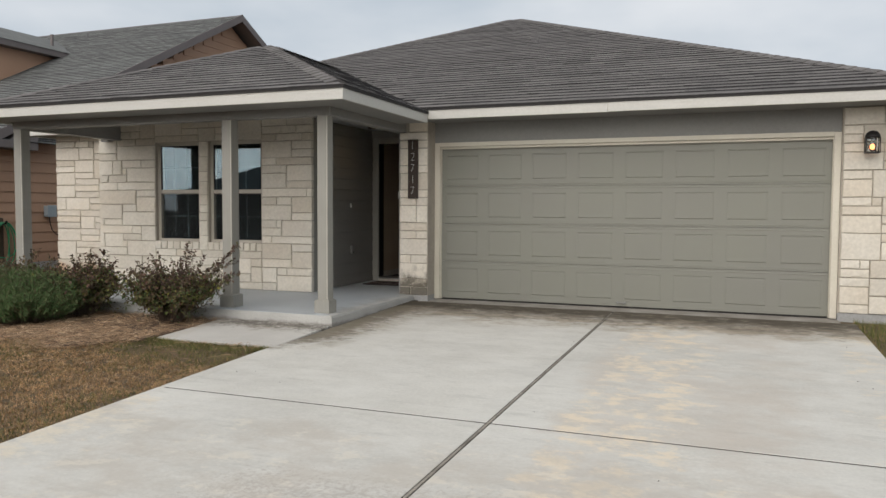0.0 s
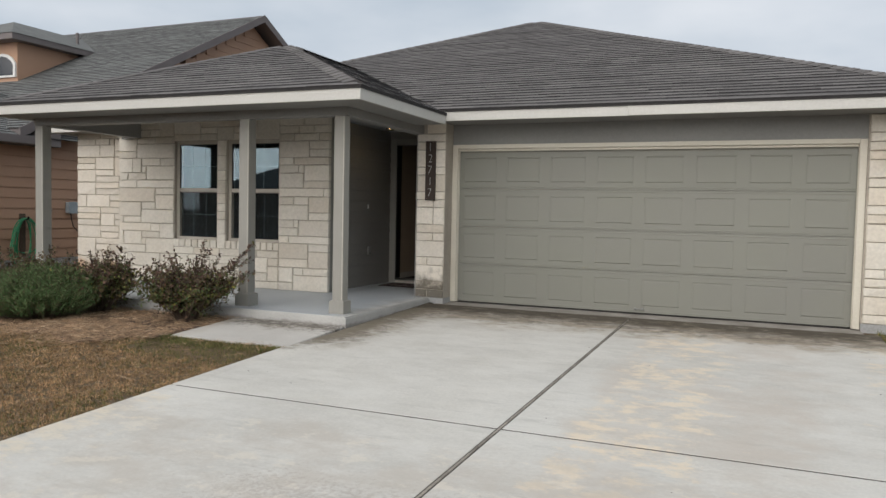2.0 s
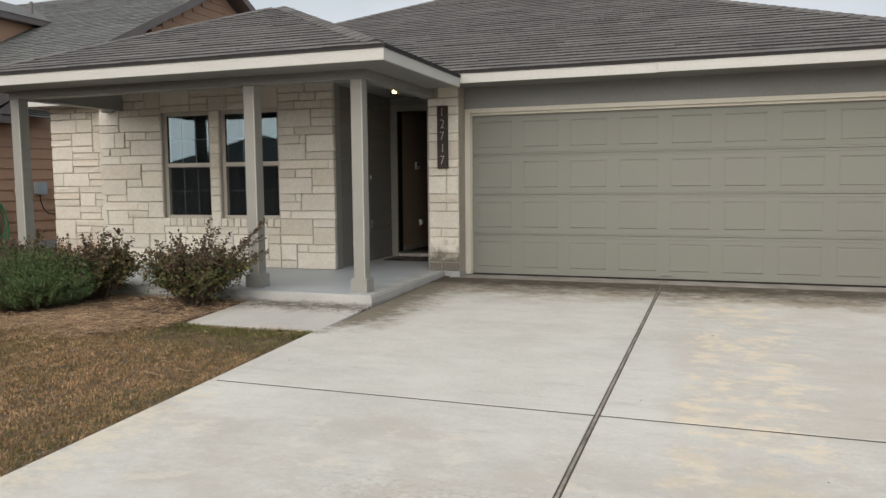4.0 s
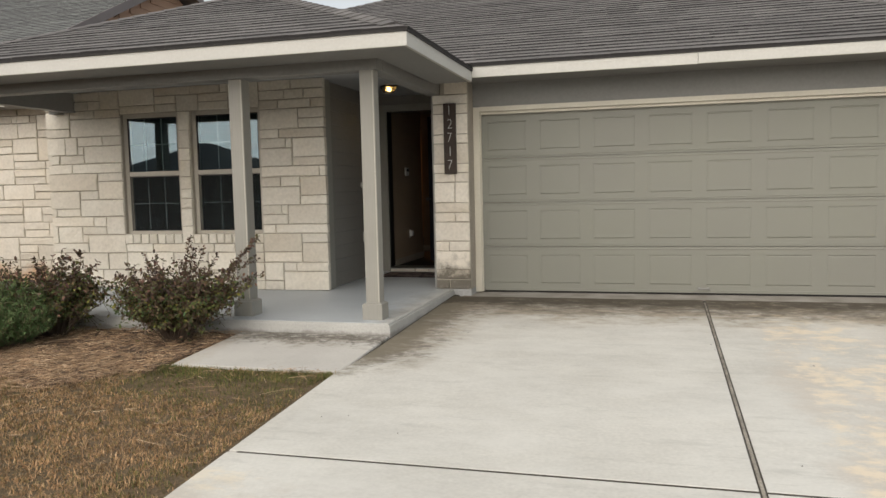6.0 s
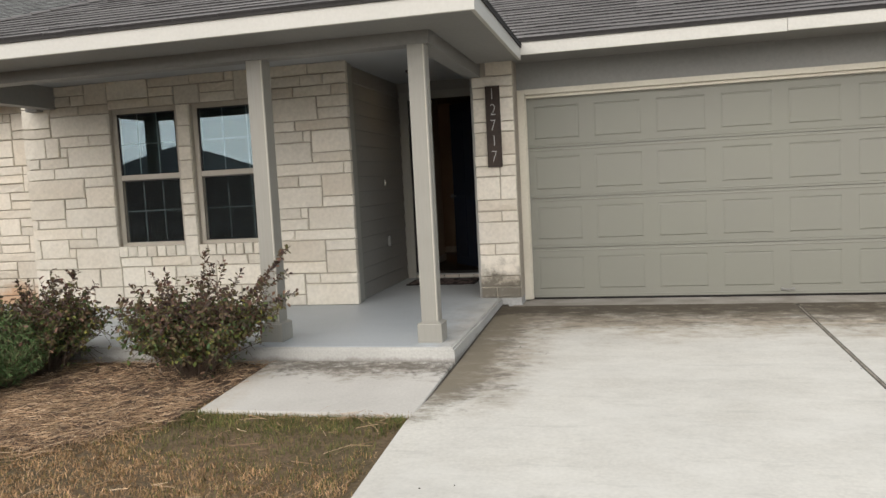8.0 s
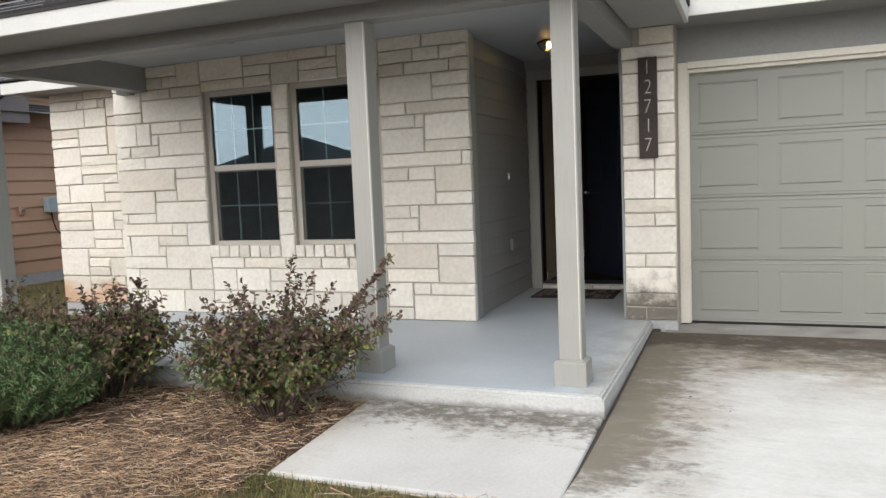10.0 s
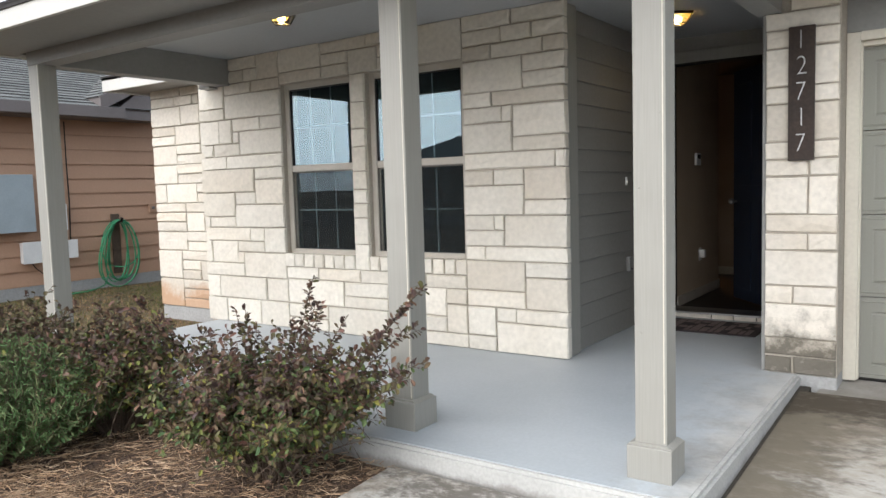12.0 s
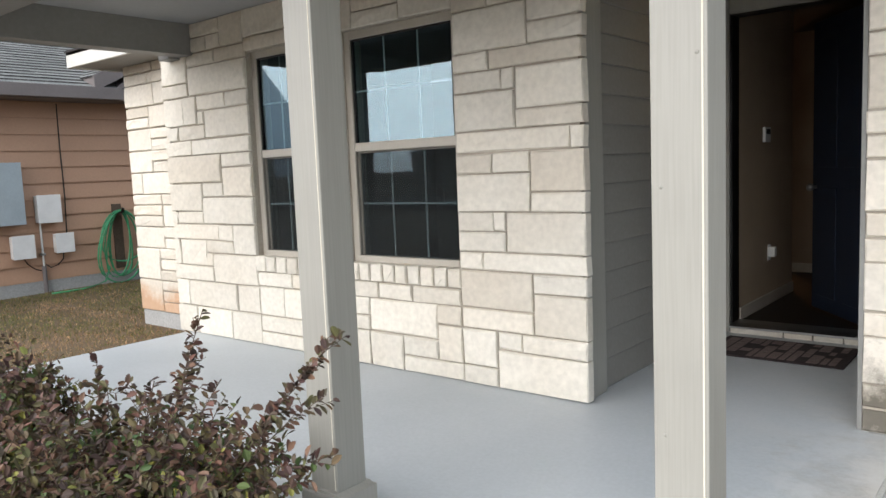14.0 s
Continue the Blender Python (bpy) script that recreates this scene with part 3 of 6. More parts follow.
def hip_caps(name, a, b, parent, mat, step=0.17, w=0.13):
    a, b = Vector(a), Vector(b)
    d = (b - a).normalized()
    a = a + d * 0.22
    side = d.cross(Vector((0, 0, 1))).normalized()
    up = side.cross(d)
    verts, faces = [], []
    for i in range(int((b - a).length / step)):
        p, q = a + d * (i * step - 0.02), a + d * ((i + 1) * step + 0.03)
        k = len(verts)
        drop = w * 0.29
        verts += [tuple(v) for v in (p - side * w + up * (0.022 - drop), p + up * 0.028, p + side * w + up * (0.022 - drop), q - side * w * 0.97 + up * (0.013 - drop), q + up * 0.019, q + side * w * 0.97 + up * (0.013 - drop),
                                     p - side * w + up * (-0.01 - drop), p + side * w + up * (-0.01 - drop))]
        faces += [(k, k + 1, k + 4, k + 3), (k + 1, k + 2, k + 5, k + 4), (k + 6, k + 1, k), (k + 6, k + 7, k + 1), (k + 7, k + 2, k + 1)]
    return raw_mesh(name, verts, faces, mat, parent, label="ridge cap shingles", kind="stuff")


roof = thing("roof", (0, 0, 0), "low hipped roof of weathered grey-brown asphalt shingles", "roof", kind="structure")
zt = MZ + PITCH * MH
MY2 = 24.0
part("main_underlay", faces_mesh([(MX0, MY, MZ), (MX1, MY, MZ), (MX1, MY2, MZ), (MX0, MY2, MZ), (MXC, MY + MH, zt), (MXC, MY2 - MH, zt), (MX0, MY, MZ - 0.03), (MX1, MY, MZ - 0.03), (MX1, MY2, MZ - 0.03), (MX0, MY2, MZ - 0.03)],
                                 [(0, 1, 4), (1, 2, 5, 4), (2, 3, 5), (3, 0, 4, 5), (6, 7, 1, 0), (7, 8, 2, 1), (8, 9, 3, 2), (9, 6, 0, 3), (6, 9, 8, 7)]), M_SHINGLE, roof)
pz = RZ + PITCH * RH
part("porch_underlay", faces_mesh([(RX0, RY, RZ), (RX1, RY, RZ), (RXC, RY + RH, pz), (RXC, RY_END + 0.3, pz), (RX1, MY + 0.05, RZ), (RX0, MY + 0.05, RZ)],
                                  [(0, 1, 2), (1, 4, 3, 2), (0, 2, 3, 5)]), M_UNDERLAY, roof)
rng = random.Random(3)


def under_porch_roof(p):
    d = min(RX1 - p.x, p.x - RX0)
    return d > 0 and p.z < RZ + PITCH * min(d, RH) - 0.03


shingle_sheet("main_shingles", roof_courses((MX0, MY, MZ), (1, 0, 0), (0, 1, 0), 0, lambda d: d, lambda d: MX1 - MX0 - d, 48, skip=under_porch_roof, rng=rng), M_SHINGLE, roof)
shingle_sheet("porch_side_shingles", roof_courses((RX1, RY, RZ), (0, 1, 0), (-1, 0, 0), 0, lambda d: d, lambda d: MY - RY + d + 0.02, 20, rng=rng)
              + roof_courses((RX0, RY, RZ), (0, 1, 0), (1, 0, 0), 0, lambda d: d, lambda d: MY - RY + d + 0.02, 20, rng=rng), M_SHINGLE, roof)
porch_front = roof_courses((RX0, RY, RZ), (1, 0, 0), (0, 1, 0), 0, lambda d: d, lambda d: RX1 - RX0 - d, 20, rng=rng)
hip_caps("hip_caps_a", (MX1, MY, MZ), (MXC, MY + MH, zt), roof, M_SHINGLE)
hip_caps("hip_caps_b", (MX0, MY, MZ), (MXC, MY + MH, zt), roof, M_SHINGLE)
hip_caps("hip_caps_c", (RX1, RY, RZ), (RXC, RY + RH, pz), roof, M_SHINGLE)
hip_caps("hip_caps_d", (RX0, RY, RZ), (RXC, RY + RH, pz), roof, M_SHINGLE)
hip_caps("hip_caps_e", (RXC, RY + RH, pz), (RXC, RY_END, pz), roof, M_SHINGLE)
hip_caps("valley_seam", (RX1 - 0.03, MY + 0.02, RZ - 0.0), (RXC, RY_END, pz - 0.0), roof, M_UNDERLAY, step=0.3, w=0.045)

# fascia boards, drip edges, soffits
fascia = thing("fascia", (0, 0, 0), "cream painted fascia boards along the eaves", "fascia", kind="trim")
for x0, x1, y0, y1, z0, z1 in ((RX1 - 0.03, -1.58, MY, MY + 0.03, 2.828, MZ - 0.006), (-1.577, MX1, MY - 0.004, MY + 0.03, 2.832, MZ - 0.002), (MX0, RX0 + 0.03, MY, MY + 0.03, 2.828, MZ - 0.004),
                               (RX0, RX1, RY, RY + 0.03, 2.78, RZ - 0.004), (RX1 - 0.03, RX1, RY + 0.03, MY + 0.003, 2.78, RZ - 0.006), (RX0, RX0 + 0.03, RY + 0.03, MY + 0.003, 2.78, RZ - 0.006),
                               (MX1 - 0.03, MX1, MY + 0.03, MY2, 2.828, MZ - 0.004), (MX0, MX0 + 0.03, MY + 0.03, MY2, 2.828, MZ - 0.004)):
    part("fascia_board", box(x0, x1, y0, y1, z0, z1, 0.004), M_FASCIA, fascia)
for x0, x1, y0, y1, z in ((RX1, MX1, MY - 0.012, MY, MZ), (RX0 - 0.012, RX1 + 0.012, RY - 0.012, RY, RZ), (RX1, RX1 + 0.012, RY, MY, RZ)):
    part("drip_edge", box(x0, x1, y0, y1, z - 0.03, z + 0.004), M_UNDERLAY, fascia)

soffit = thing("soffit", (0, 0, 0), "taupe painted soffit under the eaves", "soffit", kind="structure")
part("soffit_board", box(-4.36, MX1 - 0.03, MY + 0.03, 10.3, 2.842, 2.86), M_TAUPE, soffit)
part("soffit_board", box(MX0 + 0.03, -9.3, MY + 0.03, 10.3, 2.842, 2.86), M_TAUPE, soffit)
part("soffit_board", box(RX0 + 0.03, RX1 - 0.03, RY + 0.03, 7.83, 2.79, 2.808), M_TAUPE, soffit)
part("soffit_board", box(-4.37, RX1 - 0.03, 7.83, MY + 0.03, 2.79, 2.808), M_TAUPE, soffit)
part("soffit_board", box(RX0 + 0.03, -9.37, 7.83, MY + 0.03, 2.79, 2.808), M_TAUPE, soffit)
finish("ceiling", prism([(-9.38, 7.9), (-4.37, 7.9), (-4.37, 11.7), (-5.95, 11.7), (-5.95, 9.72), (-9.38, 9.72)], "z", 2.94, 2.96), M_CEIL, label="blue-grey painted porch ceiling", category="ceiling", kind="structure")

beam = thing("porch_beam", (0, 0, 0), "boxed taupe beam carried by the porch posts", "beam", kind="structure")
part("front_beam", box(-9.31, -4.39, 7.85, 8.005, 2.698, 2.99, 0.005), M_TAUPE, beam)
part("side_beam", box(-4.543, -4.39, 8.007, 9.99, 2.698, 2.99, 0.005), M_TAUPE, beam)
part("side_beam", box(-9.31, -9.157, 8.007, 9.66, 2.698, 2.99, 0.005), M_TAUPE, beam)
part("bearing_block", box(-9.46, -9.312, 9.53, 9.655, 2.68, 2.985, 0.005), M_TAUPE, beam)


# ---- posts ----
def make_post(x0, y0, z0, label, wide=0.14, deep=0.14):
    p = thing("porch_post", (x0 + wide / 2, y0 + deep / 2, z0), label, "post", "porch posts")
    part("shaft", box(x0, x0 + wide, y0, y0 + deep, z0 + 0.10, 2.697, 0.005), M_POST, p)
    # corner boards lap at the edges and leave caulked seams
    part("corner_seam", box(x0 + wide - 0.0135, x0 + wide - 0.0095, y0 - 0.0018, y0 + 0.002, z0 + 0.165, 2.69), M_TRIM, p, "pale caulked seam")
    o = 0.028
    part("base", box(x0 - o, x0 + wide + o, y0 - o, y0 + deep + o, z0, z0 + 0.145, 0.005), M_POST, p)
    cap = prism([(x0 - o, z0 + 0.1452), (x0 + wide + o, z0 + 0.1452), (x0 + wide + 0.003, z0 + 0.157), (x0 - 0.003, z0 + 0.157)], "y", y0 - 0.014, y0 + deep + 0.014)
    part("base_moulding", cap, M_POST, p)
    return p


post_label = "square taupe painted porch post on a boxed base"
near_post = make_post(-4.556, 7.84, PZ, post_label, 0.136, 0.12)
make_post(-5.888, 7.868, PZ, post_label)
make_post(-9.30, 7.852, PZ, post_label + " behind shrubs")
for k, (dx, z) in enumerate(((0.03, 0.62), (0.024, 1.22), (0.112, 1.52))):
    nail = bmesh.new()
    bmesh.ops.create_uvsphere(nail, u_segments=8, v_segments=5, radius=0.005, matrix=Matrix.Translation((-4.556 + dx, 7.84, PZ + z)) @ Matrix.Diagonal((1, 0.35, 1, 1)))
    part("nail_head", nail, M_POST, near_post, smooth=True)


# ---- stone walls ----
def ashlar(width, height, rng, cell=0.103, big=1.0):
    """Random ashlar: fills a grid with stones of mixed sizes. Returns (x, z, w, h)."""
    nx, nz = max(1, round(width / cell)), max(1, round(height / cell))
    cx, cz = width / nx, height / nz
    used = np.zeros((nz, nx), bool)
    out = []
    kinds = [(3, 1), (4, 1), (5, 1), (2, 1), (3, 2), (4, 2), (5, 2), (4, 3), (3, 3), (2, 2), (1, 1), (5, 1), (6, 1)]
    weights = [7, 8, 7, 3, 6, 10 * big, 9 * big, 2.4 * big, 1.6 * big, 2.5, 1.2, 4, 3]
    for j in range(nz):
        for i in range(nx):
            if used[j, i]:
                continue
            for tries in range(30):
                w, h = rng.choices(kinds, weights)[0]
                if i + w <= nx and j + h <= nz and not used[j:j + h, i:i + w].any() and not (0 < nx - i - w < 2 and w > 2):
                    break
            else:
                w, h = 1, 1
                while i + w < nx and w < 3 and not used[j, i + w]:
                    w += 1
            used[j:j + h, i:i + w] = True
            out.append((i * cx, j * cz, w * cx, h * cz))
    return out


def stone_bm(w, h, depth, rng, gap=0.009):
    """A split-face stone: worn edges, an uneven face; front towards -y, its lower corner at the origin."""
    bm = bmesh.new()
    g = gap / 2
    x0, x1, z0, z1 = g, w - g, g, h - g
    j = lambda a: rng.uniform(-a, a)
    nxs = 3 if w > 0.25 else 2
    c = 0.0065
    back = [(x0, z0), (x1, z0), (x1, z1), (x0, z1)]
    bk = [bm.verts.new((x + j(0.004), depth, z + j(0.003))) for x, z in back]
    md = [bm.verts.new((v.co.x, c + j(0.004), v.co.z)) for v in bk]
    cols = []
    for k in range(nxs + 1):
        s = k / nxs
        col = []
        for r in range(3):
            q = r / 2
            x = md[0].co.x + (md[1].co.x - md[0].co.x) * s
            z = md[0].co.z + (md[3].co.z - md[0].co.z) * q
            x += (c if k == 0 else -c if k == nxs else j(0.02))
            z += (c if r == 0 else -c if r == 2 else j(0.02)) + j(0.0025)
            col.append(bm.verts.new((x, (j(0.0025) if r != 1 and k in (0, nxs) else j(0.0045) - 0.002), z)))
        cols.append(col)
    for k in range(nxs):
        for r in range(2):
            bm.faces.new((cols[k][r], cols[k + 1][r], cols[k + 1][r + 1], cols[k][r + 1]))
    bm.faces.new([md[0], md[1]] + [cols[k][0] for k in range(nxs, -1, -1)])
    bm.faces.new([md[2], md[3]] + [cols[k][2] for k in range(nxs + 1)])
    bm.faces.new([md[3], md[0]] + [cols[0][r] for r in range(3)])
    bm.faces.new([md[1], md[2]] + [cols[nxs][r] for r in range(2, -1, -1)])
    for a in range(4):
        bm.faces.new((bk[a], bk[(a + 1) % 4], md[(a + 1) % 4], md[a]))
    return bm


stones_to_build = []


def bond(width, height, rng, plan):
    """Stones out of a pattern of letters, bottom course first, with joints that wander a little. Returns (x, z, w, h)."""
    rows = plan.split()
    cx, cz = width / len(rows[0]), height / len(rows)
    xs = [i * cx for i in range(len(rows[0]) + 1)]
    zs = [0.0] + [j * cz + rng.uniform(-0.008, 0.008) for j in range(1, len(rows))] + [height]
    spots = collections.defaultdict(list)
    for j, row in enumerate(rows):
        for i, ch in enumerate(row):
            spots[ch].append((i, j))
    out = []
    for ch, cells in sorted(spots.items()):
        i0, i1, j0, j1 = min(c[0] for c in cells), max(c[0] for c in cells) + 1, min(c[1] for c in cells), max(c[1] for c in cells) + 1
        out.append((xs[i0], zs[j0], xs[i1] - xs[i0], zs[j1] - zs[j0]))
    return out


def clad(wall, x0, z0, w, h, y, rng, mat, side="front", big=1.0, cell=0.103, depth=0.06, plan=""):
    """Notes a stretch of stone cladding; the stones are built last in the file. side: front faces -y; right faces +x; left faces -x."""
    stones_to_build.append((wall, x0, z0, w, h, y, rng, mat, side, big, cell, depth, plan))


WY = 9.635          # face of the stone on the porch
wall_front = thing("wall_porch", (0, 0, 0), "cream split-face limestone wall round two windows on the porch", "wall", kind="structure")
WL0, WL1, WR0, WR1, WZ0, WZ1 = -8.49, -7.668, -7.498, -6.548, 1.13, 2.642
for a, b, c, d in ((-9.60, WL0, 0.2, 2.95), (WL0, WL1, 0.2, WZ0), (WL0, WL1, WZ1, 2.95), (WL1, WR0, 0.2, 2.95), (WR0, WR1, 0.2, WZ0), (WR0, WR1, WZ1, 2.95), (WR1, -5.74, 0.2, 2.95)):
    part("backing", box(a, b, WY + 0.020, WY + 0.22, c, d), M_MORTAR, wall_front, "sandy mortar bed")
R = random.Random
top = 2.945 - PZ
# main stretches' stones, placed to fit the camera's view, bottom course first: one letter a stone
LEFT_BOND = """aaabbbbbcccc aaabbbbbcccc ddeeeeeeefff ddeeeeeeefff gggggghhhhhh ijjjjkhhhhhh ijjjjllllmmm nnnnnnnoommm pqqqqrrrrrrr sssssrrrrrrr ssssstttuuuu vvvvvvvvuuuu
vvvvvvvvwwww xxxxyyyyyyyy zzAAAABBBBBB CCCDDEBBBBBB CCCDDFFFFGGG HHHHIIIIIIII JJJJIIIIIIII JJJJKKKKLLLL MMMMMMMNNOOO PPPPQQQQQOOO"""
RIGHT_BOND = """aaabbbbbbb cccbbbbbbb cccddeeeee ffffffgggg hhhhhhgggg hhhhhhiiii jjkkkkkkkk llllmmmmmm nnnommmmmm ppppppqqqq pppppprrrr ssstttrrrr
uuuuuuuuuv wwwwwxxxxx wwwwwyyyyy zzzzAyyyyy BBBCCCCCCC DDDDDDEEEE DDDDDDFFFF GGGHHHHHII JJJJKKKLLL MMMMMNNNNN"""
SILL_BOND = "aaaaabbbbbbbccceeeee dddddbbbbbbbcccfffgg hhhiiiijjjjjkkkkkkgg hhhiiiilllllkkkkkkmm nnnnoooooppppqqqrrrr"
PIER_BOND = "aabbb ccccc ddddd ddddd eefff ggggg ggggg hhhii jjjjj kkkll kkkll mmmnn ooooo ppppp ppppp qqqqq rrrrr rrrrr sssss ttttt"
clad(wall_front, -9.62, PZ, WL0 + 9.62, top, WY, R(25), M_STONE, plan=LEFT_BOND)
clad(wall_front, WR1, PZ, -5.705 - WR1, top, WY, R(122), M_STONE, plan=RIGHT_BOND)
clad(wall_front, WL0, PZ, WR1 - WL0, WZ0 - 0.115 - PZ, WY, R(8), M_STONE, plan=SILL_BOND)
clad(wall_front, WL0, WZ1, WR1 - WL0, 2.945 - WZ1, WY, R(4), M_STONE)
clad(wall_front, -9.62, PZ, 0.42, 2.62 - PZ, WY, R(9), M_STONE, side="left")
wall_left = thing("wall_left", (0, 0, 0), "cream limestone wall with a rust-stained foot", "wall", kind="structure")
part("backing", box(-10.98, -9.62, 10.072, 10.25, 0.44, 2.85), M_MORTAR, wall_left, "sandy mortar bed")
part("foundation", box(-10.99, -9.62, 10.065, 10.26, 0.1, 0.438, 0.006), M_FOUND, wall_left, "grey concrete footing")
clad(wall_left, -11.0, 0.44, 1.38, 2.42, 10.05, R(170), M_STONE_RUST)

wall_right = thing("wall_right", (0, 0, 0), "cream limestone wall beside the garage door", "wall", kind="structure")
part("backing", box(1.022, 1.62, 10.172, 10.4, 0.46, 2.85), M_MORTAR, wall_right, "sandy mortar bed")
part("foundation", box(1.024, 1.64, 10.165, 10.42, 0.1, 0.458, 0.006), M_FOUND, wall_right, "grey concrete footing")
clad(wall_right, 1.035, 0.46, 0.615, 2.38, 10.15, R(31), M_STONE)

column = thing("wall_column", (0, 0, 0), "cream limestone pier with a black mildewed foot", "wall", kind="structure")
part("backing", box(-4.4765, -4.062, 9.956, 10.4, 0.449, 2.85), M_MORTAR, column, "sandy mortar bed")
part("foundation", box(-4.475, -4.06, 9.95, 10.42, 0.1, 0.448, 0.006), M_FOUND, column, "grey concrete footing")
part("edge_board", box(-4.50, -4.477, 9.955, 10.42, PZ, 2.697, 0.003), M_TAUPE, column, "taupe edge board")
clad(column, -4.482, 0.45, 0.419, 2.25, 9.94, R(44), M_STONE_DIRTY, plan=PIER_BOND)
clad(column, -4.345, 2.70, 0.28, 0.142, 9.94, R(45), M_STONE_DIRTY, cell=0.14)

# entry alcove: lap siding on the side, the door wall, the inner side of the garage wall
SX = -5.787


def lap_siding(wall, name_part, face, lo, hi, z0, z1, axis, sign, mat, expo=0.165, label=""):
    """Lap boards on a wall across x (axis x: face is an x) or y, facing sign."""
    z = z0
    while z < z1 - 0.03:
        t = min(z + expo, z1)
        p = [(face, z), (face + sign * 0.020, z), (face + sign * 0.022, z + 0.006), (face + sign * 0.007, t), (face, t)]
        if axis == "x":
            bm = prism(p, "y", lo, hi)
        else:
            bm = prism(p, "x", lo, hi)
            # profile runs in y
        part(name_part, bm, mat, wall, label)
        z = t


entry = thing("wall_entry", (0, 0, 0), "taupe lap-sided wall of the entry recess", "wall", kind="structure")
part("backing", box(-6.0, SX, 9.72, 11.69, 0.2, 2.95), M_TAUPE, entry)
lap_siding(entry, "siding_board", SX + 0.001, 9.90, 11.68, PZ + 0.004, 2.94, "x", 1, M_SIDING)
part("corner_board", box(SX - 0.02, SX + 0.050, 9.70, 9.90, PZ + 0.003, 2.94, 0.004), M_POST, entry, "taupe corner board")

DYW, DJ0, DJ1, DZ0, DZ1 = 11.68, -5.635, -4.72, 0.52, 2.715
part("door_wall", box(-6.0, DJ0 - 0.02, DYW, DYW + 0.16, 0.2, 2.95), M_SIDING, entry)
part("door_wall", box(DJ1 + 0.02, -4.3, DYW, DYW + 0.16, 0.2, 2.95), M_SIDING, entry)
part("door_wall", box(DJ0 - 0.02, DJ1 + 0.02, DYW, DYW + 0.16, DZ1 + 0.02, 2.95), M_SIDING, entry)
part("door_wall", box(DJ0 - 0.02, DJ1 + 0.02, DYW + 0.005, DYW + 0.16, 0.2, DZ0 - 0.03), M_MORTAR, entry)
part("garage_side", box(-4.44, -4.30, 10.42, DYW, 0.2, 2.95), M_SIDING, entry)
lap_siding(entry, "siding_board", -4.441, 10.44, 11.67, PZ + 0.004, 2.94, "x", -1, M_SIDING)

door_frame = thing("door_1", (-5.18, DYW, PZ), "open dark front door in a taupe painted frame", "door", kind="structure")
part("casing", box(DJ0 - 0.115, DJ0 - 0.012, DYW - 0.03, DYW - 0.002, PZ + 0.002, DZ1 + 0.1, 0.004), M_POST, door_frame)
part("casing", box(DJ1 + 0.012, DJ1 + 0.115, DYW - 0.03, DYW - 0.002, PZ + 0.002, DZ1 + 0.1, 0.004), M_POST, door_frame)
part("casing", box(DJ0 - 0.01, DJ1 + 0.01, DYW - 0.03, DYW - 0.002, DZ1 + 0.005, DZ1 + 0.1, 0.004), M_POST, door_frame)
part("jamb", box(DJ0 - 0.018, DJ0, DYW + 0.001, DYW + 0.15, DZ0 - 0.02, DZ1), M_BLACK, door_frame, "dark weatherstripped jamb")
part("jamb", box(DJ1, DJ1 + 0.018, DYW + 0.001, DYW + 0.15, DZ0 - 0.02, DZ1), M_BLACK, door_frame, "dark weatherstripped jamb")
part("head_jamb", box(DJ0 - 0.018, DJ1 + 0.018, DYW + 0.001, DYW + 0.15, DZ1 + 0.002, DZ1 + 0.018), M_BLACK, door_frame)
sill = prism([(DYW - 0.05, DZ0 - 0.028), (DYW + 0.15, DZ0 - 0.028), (DYW + 0.15, DZ0), (DYW + 0.02, DZ0), (DYW - 0.05, DZ0 - 0.014)], "x", DJ0 - 0.01, DJ1 + 0.01)
part("threshold", sill, M_STEEL, door_frame, "worn metal threshold")
for i, (a, b) in enumerate(((0, 0.36), (0.37, 0.55), (0.56, 0.74), (0.75, 0.915))):
    part("step_stone", box(DJ0 + a, DJ0 + b, DYW - 0.045, DYW, PZ + 0.004, DZ0 - 0.03, 0.005), M_STONE, door_frame)
HINGE = Matrix.Translation((DJ1 - 0.006, DYW + 0.152, 0)) @ Matrix.Rotation(radians(37), 4, "Z") @ Matrix.Translation((0.006 - DJ1, -DYW - 0.152, 0))


def swung(bm):
    """Turns a piece of the door about its hinges, to a little over half open."""
    bmesh.ops.transform(bm, matrix=HINGE, verts=bm.verts)
    return bm


leaf = part("door_leaf", swung(box(DJ1 - 0.05, DJ1 - 0.006, DYW + 0.152, DYW + 1.04, DZ0 + 0.012, DZ1 - 0.01, 0.003)), M_DOOR, door_frame, "dark navy door leaf swung inwards")
for a, b in ((0.12, 0.95), (1.1, 2.05)):
    for c in (0.12, 0.5):
        part("raised_panel", swung(box(DJ1 - 0.057, DJ1 - 0.049, DYW + 0.152 + c, DYW + 0.152 + c + 0.28, DZ0 + a, DZ0 + b, 0.003)), M_DOOR, leaf)
knob = bmesh.new()
bmesh.ops.create_uvsphere(knob, u_segments=12, v_segments=8, radius=0.028, matrix=Matrix.Translation((DJ1 - 0.1, DYW + 0.97, DZ0 + 0.95)))
tube(knob, [(DJ1 - 0.05, DYW + 0.97, DZ0 + 0.95), (DJ1 - 0.1, DYW + 0.97, DZ0 + 0.95)], 0.012, 8)
part("door_knob", swung(knob), M_STEEL, leaf, "small metal knob", True)

